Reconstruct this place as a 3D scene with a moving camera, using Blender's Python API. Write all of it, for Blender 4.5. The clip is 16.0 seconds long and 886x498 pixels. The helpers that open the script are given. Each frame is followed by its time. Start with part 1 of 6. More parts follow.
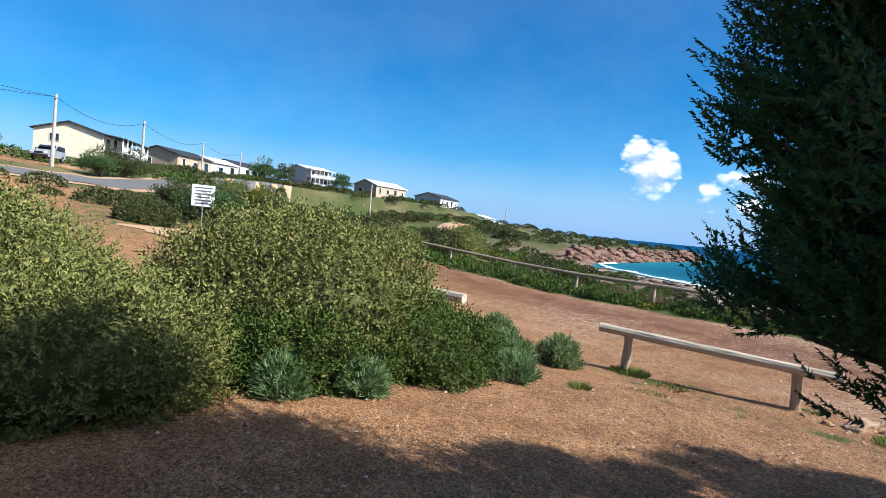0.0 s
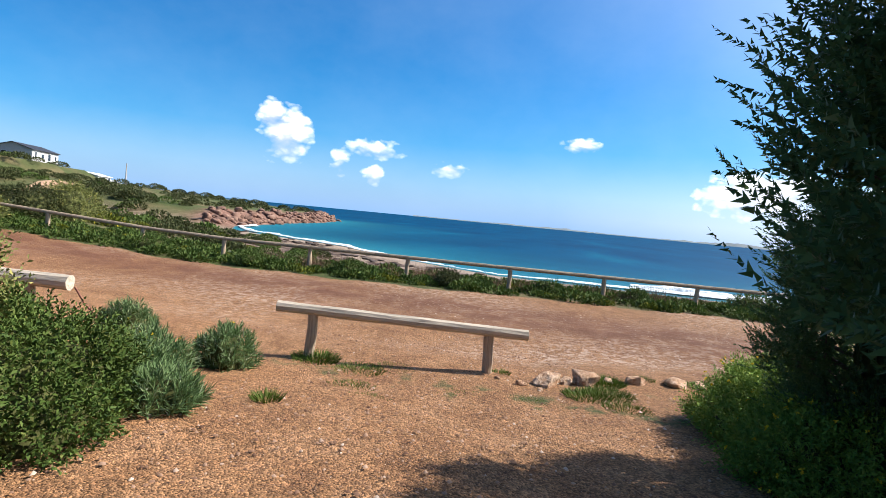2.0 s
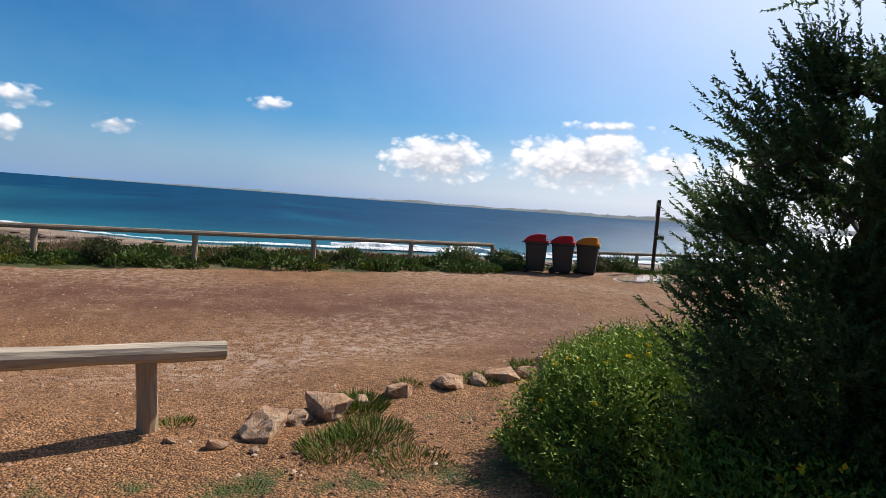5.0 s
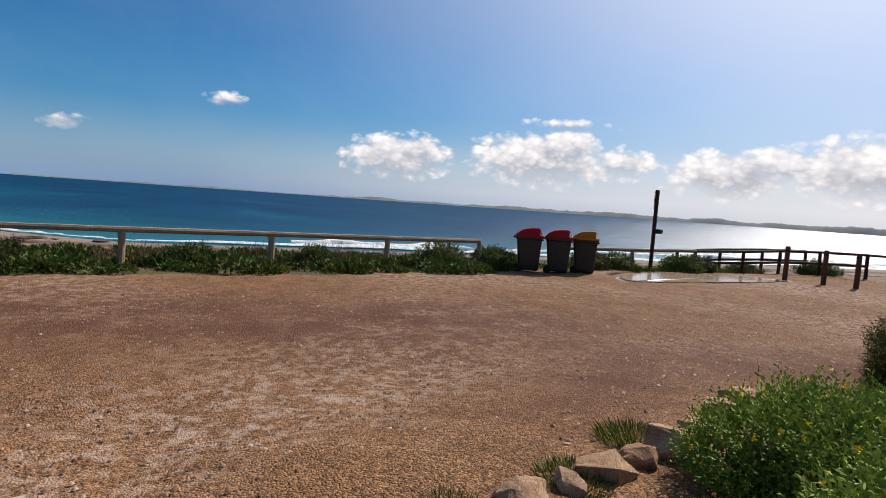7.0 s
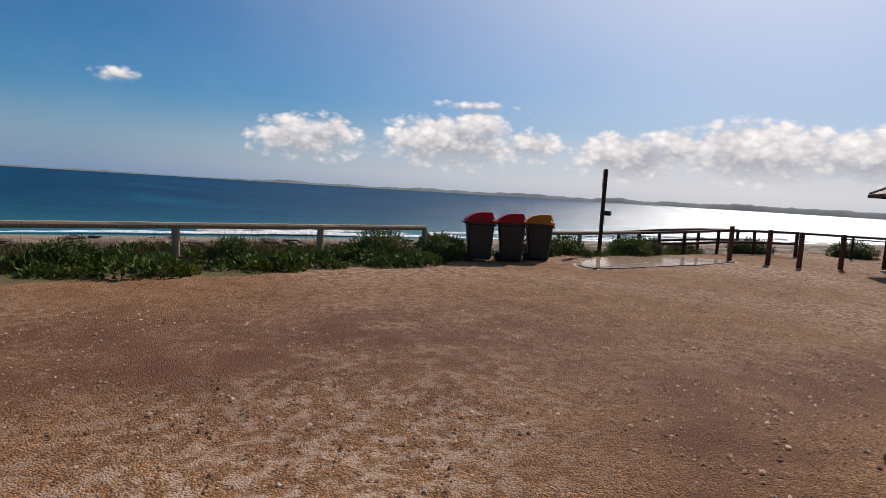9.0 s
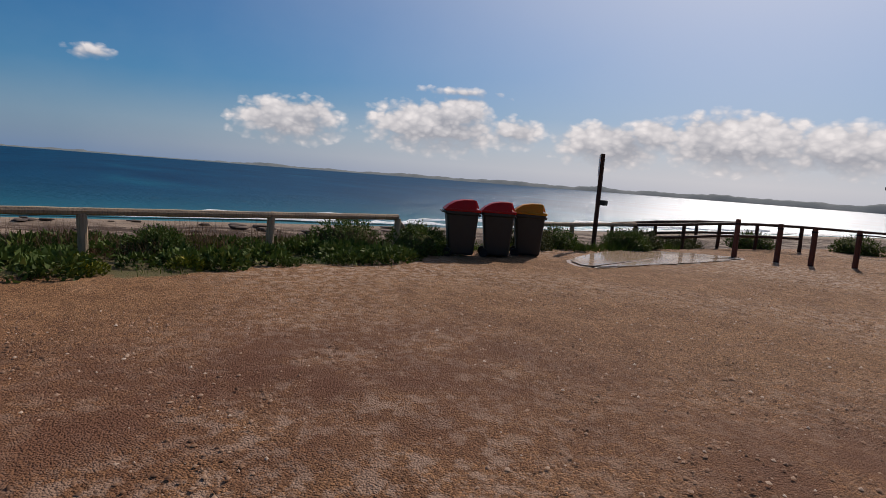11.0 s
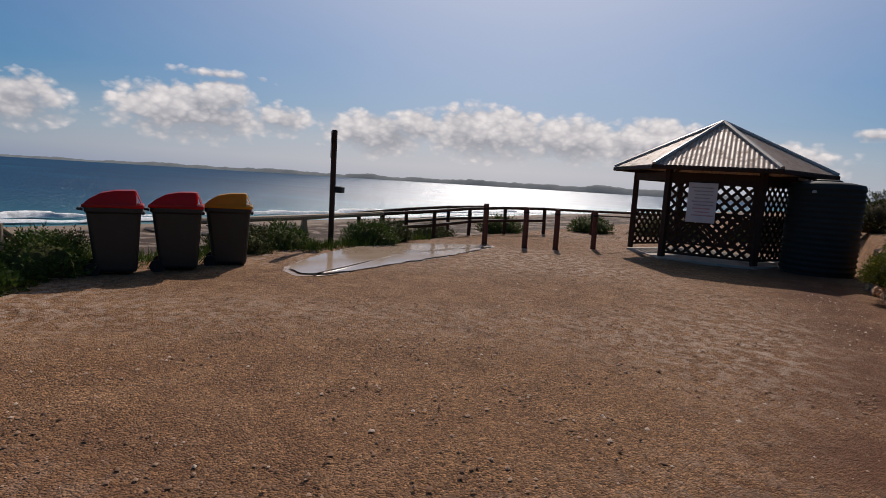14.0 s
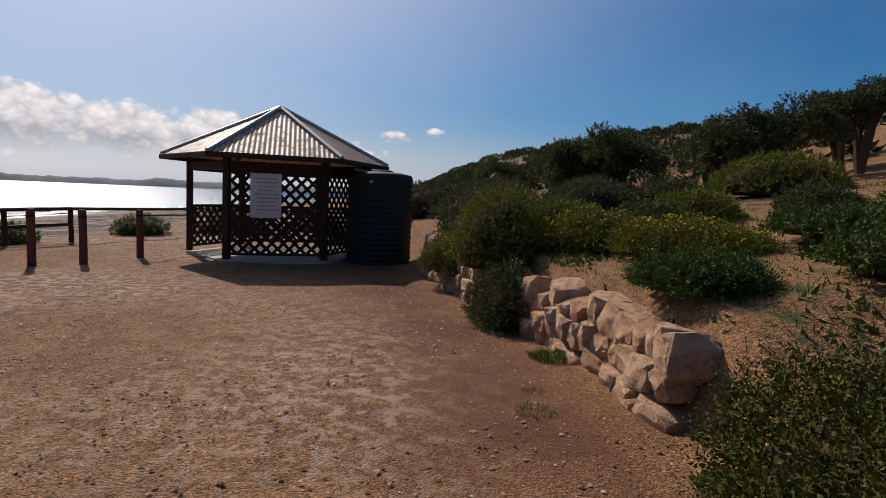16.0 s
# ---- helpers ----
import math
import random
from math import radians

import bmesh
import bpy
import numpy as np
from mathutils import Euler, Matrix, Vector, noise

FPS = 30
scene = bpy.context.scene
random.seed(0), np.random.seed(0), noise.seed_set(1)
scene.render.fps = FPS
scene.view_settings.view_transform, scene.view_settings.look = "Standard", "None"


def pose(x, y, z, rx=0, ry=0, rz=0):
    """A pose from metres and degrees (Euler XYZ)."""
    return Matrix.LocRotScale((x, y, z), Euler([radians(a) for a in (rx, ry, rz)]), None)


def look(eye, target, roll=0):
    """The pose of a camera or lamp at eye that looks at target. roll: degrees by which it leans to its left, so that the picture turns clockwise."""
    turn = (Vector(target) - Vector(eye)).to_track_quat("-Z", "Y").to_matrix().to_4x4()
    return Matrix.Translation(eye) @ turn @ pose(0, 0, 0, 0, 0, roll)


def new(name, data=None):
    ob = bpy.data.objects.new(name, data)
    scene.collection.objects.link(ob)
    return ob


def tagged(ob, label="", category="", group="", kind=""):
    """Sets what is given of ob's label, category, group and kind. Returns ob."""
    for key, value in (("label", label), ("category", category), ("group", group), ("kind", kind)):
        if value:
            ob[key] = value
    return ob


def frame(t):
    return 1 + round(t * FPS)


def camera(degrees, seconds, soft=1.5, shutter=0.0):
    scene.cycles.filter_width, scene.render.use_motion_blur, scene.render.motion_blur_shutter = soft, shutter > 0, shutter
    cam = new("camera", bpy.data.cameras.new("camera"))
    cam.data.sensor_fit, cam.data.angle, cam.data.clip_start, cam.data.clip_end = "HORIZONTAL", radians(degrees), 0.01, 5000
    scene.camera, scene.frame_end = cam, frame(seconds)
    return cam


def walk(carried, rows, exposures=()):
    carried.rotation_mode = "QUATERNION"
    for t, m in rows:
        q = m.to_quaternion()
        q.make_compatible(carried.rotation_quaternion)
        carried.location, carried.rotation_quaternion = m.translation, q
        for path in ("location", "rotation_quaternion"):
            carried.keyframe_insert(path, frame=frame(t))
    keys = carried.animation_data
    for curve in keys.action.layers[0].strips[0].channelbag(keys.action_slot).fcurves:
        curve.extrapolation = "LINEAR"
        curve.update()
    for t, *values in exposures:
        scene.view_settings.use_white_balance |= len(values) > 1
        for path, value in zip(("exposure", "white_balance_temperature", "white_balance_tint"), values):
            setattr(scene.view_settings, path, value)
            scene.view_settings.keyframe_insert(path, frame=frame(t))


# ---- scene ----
cam = camera(75.8, 16.0, soft=0.85)
METRES, EYE, TILT, LEAN, TURN = 16.9, 1.5, -1.3, -1.4, -42.1
ROWS = [
    (0.0, 0.0, 0.0, 0.0, 0.11, -1.47, -4.13),
    (0.5, -0.0014, 0.033, -0.0009, -9.8, -1.5, -3.72),
    (1.0, -0.0029, 0.062, -0.0012, -18.67, -1.79, -3.59),
    (1.5, 0.0022, 0.0896, -0.0036, -27.49, -2.27, -3.67),
    (2.0, 0.0076, 0.1152, -0.0052, -35.21, -2.85, -3.55),
    (2.5, 0.0174, 0.1399, -0.0062, -42.69, -3.34, -3.24),
    (3.0, 0.0345, 0.1612, -0.0067, -50.0, -3.49, -3.03),
    (3.5, 0.0502, 0.1827, -0.0067, -55.83, -3.92, -2.69),
    (4.0, 0.0737, 0.2021, -0.0118, -61.85, -4.93, -2.59),
    (4.5, 0.0986, 0.2203, -0.016, -63.5, -5.26, -2.56),
    (5.0, 0.1256, 0.2359, -0.0184, -65.29, -5.2, -2.52),
    (7.5, 0.2647, 0.3428, -0.0333, -70.29, -5.58, -2.27),
    (8.0, 0.2868, 0.366, -0.034, -71.67, -5.79, -2.24),
    (8.5, 0.3098, 0.3824, -0.0354, -73.34, -5.95, -2.11),
    (9.0, 0.3334, 0.3958, -0.0352, -77.83, -6.83, -1.91),
    (11.5, 0.4762, 0.4086, -0.0407, -79.94, -8.39, -2.91),
    (12.0, 0.5067, 0.402, -0.0417, -80.99, -8.39, -2.73),
    (12.5, 0.5362, 0.3889, -0.0425, -82.54, -8.13, -2.7),
    (13.0, 0.5668, 0.3775, -0.0429, -87.98, -8.21, -2.87),
    (13.5, 0.5969, 0.3643, -0.0432, -94.22, -8.25, -2.69),
    (14.0, 0.6275, 0.3467, -0.046, -102.19, -8.28, -2.54),
    (14.5, 0.6573, 0.3279, -0.0478, -110.59, -8.02, -2.47),
    (15.0, 0.6837, 0.3065, -0.0501, -120.9, -7.55, -2.71),
    (15.5, 0.7103, 0.283, -0.0499, -132.8, -7.09, -2.88),
    (16.0, 0.7351, 0.2652, -0.0495, -143.77, -7.0, -2.81),
]
walk(cam, [(t, pose(0, 0, EYE, TILT, LEAN, TURN) @ pose(METRES * x, METRES * y, METRES * z, 90 + pitch, roll, yaw)) for t, x, y, z, yaw, pitch, roll in ROWS],
     [(0.0, 0.9, 5750, 8.5), (1.5, 1.06, 6050, 11), (2.5, 0.92, 6150, 12), (3.5, 0.68, 6250, 12.5), (5.0, 0.4, 6450, 14), (9.0, -0.07, 6700, 16), (12.5, -0.4, 6650, 17.5), (14.0, -0.4, 6650, 17), (16.0, -0.17, 6650, 16.5)])

# ---- world, sun ----
SUN_AZ, SUN_EL = -62.0, 40.0          # degrees from +x, and above the horizon
SKY = 0.078
ce, se = math.cos(radians(SUN_EL)), math.sin(radians(SUN_EL))
SUN_DIR = Vector((math.cos(radians(SUN_AZ)) * ce, math.sin(radians(SUN_AZ)) * ce, se))
world = bpy.data.worlds.new("world")
scene.world = world
world.use_nodes = True


# clouds: bearing, height, half width, half height (degrees), thickness
CLOUDS = [(28.6, 6.6, 2.2, 2.3, 0.9), (30.0, 8.2, 1.2, 1.3, 0.9), (20.0, 6.2, 2.6, 1.0, 0.62), (20.0, 3.6, 1.1, 1.0, 0.62), (23.4, 4.4, 1.0, 1.6, 0.6), (12.4, 4.9, 1.8, 0.8, 0.62), (-0.3, 8.2, 2.0, 0.8, 0.58),
          (-16.5, 4.4, 4.8, 1.9, 1.1), (-18.5, 5.4, 2.0, 1.3, 0.95), (-30.5, 4.9, 6.2, 2.3, 1.15), (-33.0, 6.3, 2.8, 1.6, 1.1), (-38.5, 5.0, 2.6, 1.4, 0.95), (-33.0, 8.4, 4.6, 0.55, 0.55),
          (-47.5, 4.3, 4.6, 2.0, 1.15), (-51.5, 5.3, 2.6, 1.4, 1.15), (-58.5, 5.0, 6.0, 2.4, 1.25), (-66.5, 4.7, 4.6, 2.0, 1.2), (-74.0, 4.6, 4.6, 2.1, 1.2), (-84.0, 3.4, 5.0, 1.6, 1.0), (-91.0, 5.8, 1.5, 0.5, 0.85), (-94.9, 6.4, 0.8, 0.4, 0.8),
          (-140.0, 6.0, 6.0, 1.6, 0.8), (160.0, 5.0, 7.0, 1.5, 0.8), (120.0, 7.0, 5.0, 1.3, 0.7)]


def build_sky():
    nt = world.node_tree
    n, l = nt.nodes, nt.links
    n.clear()

    def calc(op, a, b=0.0, clamp=False):
        nd = n.new("ShaderNodeMath")
        nd.operation, nd.use_clamp = op, clamp
        for sock, v in zip(nd.inputs, (a, b)):
            if isinstance(v, (int, float)):
                sock.default_value = v
            else:
                l.new(v, sock)
        return nd.outputs[0]

    out, bg = n.new("ShaderNodeOutputWorld"), n.new("ShaderNodeBackground")
    sky = n.new("ShaderNodeTexSky")
    sky.sky_type, sky.sun_disc = "NISHITA", False
    sky.sun_elevation = radians(SUN_EL)
    sky.sun_rotation = radians(90 - SUN_AZ)
    sky.air_density, sky.dust_density, sky.ozone_density = 1.0, 0.5, 4.0
    sat = n.new("ShaderNodeHueSaturation")
    sat.inputs["Saturation"].default_value = 1.95
    sat.inputs["Value"].default_value = 0.9
    l.new(sky.outputs[0], sat.inputs["Color"])
    # bearing and height in degrees
    xyz = n.new("ShaderNodeSeparateXYZ")
    l.new(n.new("ShaderNodeTexCoord").outputs["Generated"], xyz.inputs[0])
    az = calc("MULTIPLY", calc("ARCTAN2", xyz.outputs[1], xyz.outputs[0]), 57.2958)
    el = calc("MULTIPLY", calc("ARCSINE", xyz.outputs[2]), 57.2958)
    vec = n.new("ShaderNodeCombineXYZ")
    l.new(az, vec.inputs[0])
    l.new(calc("MULTIPLY", el, 1.5), vec.inputs[1])

    def fuzz(scale, detail, rough, shift=0.0):
        mp = n.new("ShaderNodeMapping")
        mp.inputs["Location"].default_value = (shift, shift, shift)
        l.new(vec.outputs[0], mp.inputs["Vector"])
        nd = n.new("ShaderNodeTexNoise")
        nd.inputs["Scale"].default_value, nd.inputs["Detail"].default_value, nd.inputs["Roughness"].default_value = scale, detail, rough
        l.new(mp.outputs[0], nd.inputs["Vector"])
        return nd.outputs[0]

    big, fine = fuzz(0.30, 5, 0.5), fuzz(1.1, 5, 0.55, 7.0)
    # billows: rounded heads at two sizes
    warp = n.new("ShaderNodeVectorMath")
    warp.operation = "ADD"
    nz = n.new("ShaderNodeTexNoise")
    nz.inputs["Scale"].default_value, nz.inputs["Detail"].default_value = 0.8, 3.0
    l.new(vec.outputs[0], nz.inputs["Vector"])
    l.new(vec.outputs[0], warp.inputs[0])
    l.new(nz.outputs["Color"], warp.inputs[1])
    puffs = []
    for scale in (0.62, 1.5):
        vo = n.new("ShaderNodeTexVoronoi")
        vo.feature = "SMOOTH_F1"
        vo.inputs["Scale"].default_value, vo.inputs["Smoothness"].default_value = scale, 0.35
        l.new(warp.outputs[0], vo.inputs["Vector"])
        puffs.append(calc("SUBTRACT", 0.45, vo.outputs["Distance"]))
    billow = calc("ADD", calc("MULTIPLY", puffs[0], 0.95), calc("MULTIPLY", puffs[1], 0.42))
    total, under = None, None
    for ca, ch, w, h, thick in CLOUDS:
        dx = calc("DIVIDE", calc("SUBTRACT", az, ca), w)
        dy = calc("DIVIDE", calc("SUBTRACT", el, ch), h)
        r = calc("SQRT", calc("ADD", calc("MULTIPLY", dx, dx), calc("MULTIPLY", dy, dy)))
        v = calc("MULTIPLY", calc("SUBTRACT", 1.55, r), thick)
        total = v if total is None else calc("MAXIMUM", total, v)
        u = calc("MULTIPLY", calc("SUBTRACT", 1.5, r, True), calc("SUBTRACT", 0.30, calc("MULTIPLY", dy, 0.8), True))
        under = u if under is None else calc("MAXIMUM", under, u)
    lumps = calc("ADD", billow, calc("ADD", calc("MULTIPLY", calc("SUBTRACT", big, 0.5), 0.8), calc("MULTIPLY", calc("SUBTRACT", fine, 0.5), 0.45)))
    body = calc("SUBTRACT", calc("ADD", calc("MULTIPLY", total, 1.25), calc("MULTIPLY", lumps, calc("ADD", calc("MULTIPLY", total, 1.2), 0.35, True))), 0.36)
    # crisp heads, bases that melt into the haze
    dens = calc("MULTIPLY", body, calc("SUBTRACT", 1.9, calc("MULTIPLY", under, 1.6)), True)
    dens = calc("MULTIPLY", dens, 0.9)
    # thin pale veil low over the sea, towards the sun
    veil = calc("MULTIPLY", calc("SUBTRACT", 1.0, calc("DIVIDE", calc("ABSOLUTE", calc("SUBTRACT", el, 1.5)), 5.0), True), calc("SUBTRACT", 1.0, calc("DIVIDE", calc("ABSOLUTE", calc("ADD", az, 60)), 62.0), True))
    streak = calc("MULTIPLY", fuzz(0.09, 6, 0.6, 3.0), 0.10)
    shade = calc("SUBTRACT", calc("ADD", 0.72, calc("ADD", calc("MULTIPLY", puffs[0], 0.7), calc("MULTIPLY", puffs[1], 0.5))), calc("MULTIPLY", under, 0.9), True)
    white = n.new("ShaderNodeMix")
    white.data_type = "RGBA"
    white.inputs[6].default_value, white.inputs[7].default_value = (5.6, 5.9, 6.4, 1), (13.6, 13.3, 12.8, 1)
    l.new(shade, white.inputs[0])
    # pale blue low sky all round, whiter towards the sun
    low = calc("POWER", calc("SUBTRACT", 1.0, calc("DIVIDE", calc("MAXIMUM", el, 0.0), 15.0), True), 1.6)
    sdot = calc("ADD", calc("ADD", calc("MULTIPLY", xyz.outputs[0], SUN_DIR.x), calc("MULTIPLY", xyz.outputs[1], SUN_DIR.y)), calc("MULTIPLY", xyz.outputs[2], SUN_DIR.z))
    glow = calc("MULTIPLY", calc("POWER", calc("MAXIMUM", sdot, 0.0), 5.2), 0.98)
    layers = sat.outputs[0]
    for fac, c in ((calc("MULTIPLY", low, 0.85), (1.75, 3.6, 6.5, 1)), (glow, (11.0, 11.8, 13.0, 1)), (calc("ADD", calc("MULTIPLY", veil, 0.75), streak, True), (9.6, 9.8, 10.0, 1))):
        hazy = n.new("ShaderNodeMix")
        hazy.data_type = "RGBA"
        hazy.inputs[7].default_value = c
        l.new(fac, hazy.inputs[0])
        l.new(layers, hazy.inputs[6])
        layers = hazy.outputs[2]
    both = n.new("ShaderNodeMix")
    both.data_type = "RGBA"
    l.new(dens, both.inputs[0])
    l.new(layers, both.inputs[6])
    l.new(white.outputs[2], both.inputs[7])
    bg.inputs["Strength"].default_value = SKY
    l.new(both.outputs[2], bg.inputs["Color"])
    l.new(bg.outputs[0], out.inputs["Surface"])


build_sky()
sun = new("sun", bpy.data.lights.new("sun", "SUN"))
sun.data.energy, sun.data.angle, sun.data.color = 5.0, radians(0.53), (1.0, 0.93, 0.82)
sun.matrix_world = look((0, 0, 60), Vector((0, 0, 60)) - SUN_DIR)

# ---- materials ----


class Mat:
    """A short way to write a node material."""

    def __init__(self, name, rough=0.8, metal=0.0, spec=0.4):
        self.m = bpy.data.materials.new(name)
        self.m.use_nodes = True
        self.t = self.m.node_tree
        self.b = self.t.nodes["Principled BSDF"]
        self.b.inputs["Roughness"].default_value = rough
        self.b.inputs["Metallic"].default_value = metal
        self.b.inputs["Specular IOR Level"].default_value = spec
        self.co = self.t.nodes.new("ShaderNodeTexCoord").outputs["Object"]

    def node(self, kind, **kw):
        nd = self.t.nodes.new(kind)
        for k, v in kw.items():
            nd.inputs[k].default_value = v
        return nd

    def link(self, a, b):
        self.t.links.new(a, b)

    def scaled(self, s):
        mp = self.node("ShaderNodeMapping", Scale=s)
        self.link(self.co, mp.inputs["Vector"])
        return mp.outputs[0]

    def noise(self, scale, detail=4.0, rough=0.6, vec=None, distort=0.0):
        nd = self.node("ShaderNodeTexNoise", Scale=scale, Detail=detail, Roughness=rough, Distortion=distort)
        self.link(vec or self.co, nd.inputs["Vector"])
        return nd.outputs[0]

    def voronoi(self, scale, vec=None, out="Distance"):
        nd = self.node("ShaderNodeTexVoronoi", Scale=scale)
        self.link(vec or self.co, nd.inputs["Vector"])
        return nd.outputs[out]

    def ramp(self, fac, stops):
        nd = self.t.nodes.new("ShaderNodeValToRGB")
        el = nd.color_ramp.elements
        while len(el) < len(stops):
            el.new(0.5)
        for e, (p, c) in zip(el, stops):
            e.position = p
            e.color = (*c, 1) if len(c) == 3 else c
        self.link(fac, nd.inputs[0])
        return nd.outputs[0]

    def mix(self, fac, a, b, mode="MIX"):
        nd = self.t.nodes.new("ShaderNodeMix")
        nd.data_type, nd.blend_type = "RGBA", mode
        for sock, v in ((nd.inputs[0], fac), (nd.inputs[6], a), (nd.inputs[7], b)):
            if isinstance(v, (int, float)):
                sock.default_value = v
            elif isinstance(v, tuple):
                sock.default_value = (*v, 1)
            else:
                self.link(v, sock)
        return nd.outputs[2]

    def math(self, op, a, b=0.0, clamp=False):
        nd = self.t.nodes.new("ShaderNodeMath")
        nd.operation, nd.use_clamp = op, clamp
        for sock, v in zip(nd.inputs, (a, b)):
            if isinstance(v, (int, float)):
                sock.default_value = v
            else:
                self.link(v, sock)
        return nd.outputs[0]

    def attr(self, name):
        nd = self.t.nodes.new("ShaderNodeAttribute")
        nd.attribute_name = name
        return nd.outputs["Fac"]

    def island(self):
        return self.t.nodes.new("ShaderNodeNewGeometry").outputs["Random Per Island"]

    def objrand(self):
        return self.t.nodes.new("ShaderNodeObjectInfo").outputs["Random"]

    def colour(self, c):
        if isinstance(c, tuple):
            self.b.inputs["Base Color"].default_value = (*c, 1)
        else:
            self.link(c, self.b.inputs["Base Color"])

    def rough(self, r):
        self.link(r, self.b.inputs["Roughness"])

    def bump(self, h, strength=0.5, dist=0.02, after=None):
        nd = self.node("ShaderNodeBump", Strength=strength, Distance=dist)
        self.link(h, nd.inputs["Height"])
        if after:
            self.link(after, nd.inputs["Normal"])
        self.link(nd.outputs[0], self.b.inputs["Normal"])
        return nd.outputs[0]


def plain(name, c, rough=0.7, metal=0.0, var=0.25, scale=6.0, bump=0.2, spec=0.4):
    """Painted, moulded or weathered stuff: two scales of noise on a base colour."""
    m = Mat(name, rough, metal, spec)
    a = m.noise(scale, 5)
    f = m.noise(scale * 14, 3)
    lo = tuple(v * (1 - var) for v in c)
    hi = tuple(min(1, v * (1 + var)) for v in c)
    col = m.ramp(a, [(0.3, lo), (0.7, hi)])
    col = m.mix(m.math("MULTIPLY", f, 0.35), col, lo)
    m.colour(col)
    m.bump(f, bump, 0.004)
    m.rough(m.math("ADD", m.math("MULTIPLY", a, 0.25), rough - 0.12, True))
    return m.m


def leaf_mat(name, c1, c2, c3=None, rough=0.65, translucent=0.13, spec=0.12):
    """Leaves: each leaf its own tint, patches over the crown, some light shining through."""
    m = Mat(name, rough, 0, spec)
    r = m.island()
    stops = [(0.0, c1), (0.75, c2)] + ([(0.9, c2), (1.0, c3)] if c3 else [])
    col = m.ramp(r, stops)
    patch = m.noise(1.7, 3)
    col = m.mix(m.math("MULTIPLY", patch, 0.6), col, tuple(v * 0.55 for v in c1))
    m.colour(col)
    tr = m.node("ShaderNodeBsdfTranslucent")
    m.link(col, tr.inputs["Color"])
    mx = m.node("ShaderNodeMixShader", Fac=translucent)
    m.link(m.b.outputs[0], mx.inputs[1])
    m.link(tr.outputs[0], mx.inputs[2])
    m.link(mx.outputs[0], m.t.nodes["Material Output"].inputs["Surface"])
    return m.m


def wood_mat(name, c, dark=0.45, axis="x", rough=0.85):
    m = Mat(name, rough, 0, 0.25)
    s = {"x": (1.2, 22, 22), "y": (22, 1.2, 22), "z": (22, 22, 1.2)}[axis]
    g = m.noise(1.6, 6, 0.65, m.scaled(s), 0.4)
    k = m.noise(2.2, 4)
    col = m.ramp(g, [(0.32, tuple(v * dark for v in c)), (0.5, c), (0.75, tuple(min(1, v * 1.35) for v in c))])
    col = m.mix(m.math("MULTIPLY", k, 0.5), col, tuple(v * 0.6 for v in c))
    m.colour(col)
    m.bump(g, 0.7, 0.012)
    return m.m


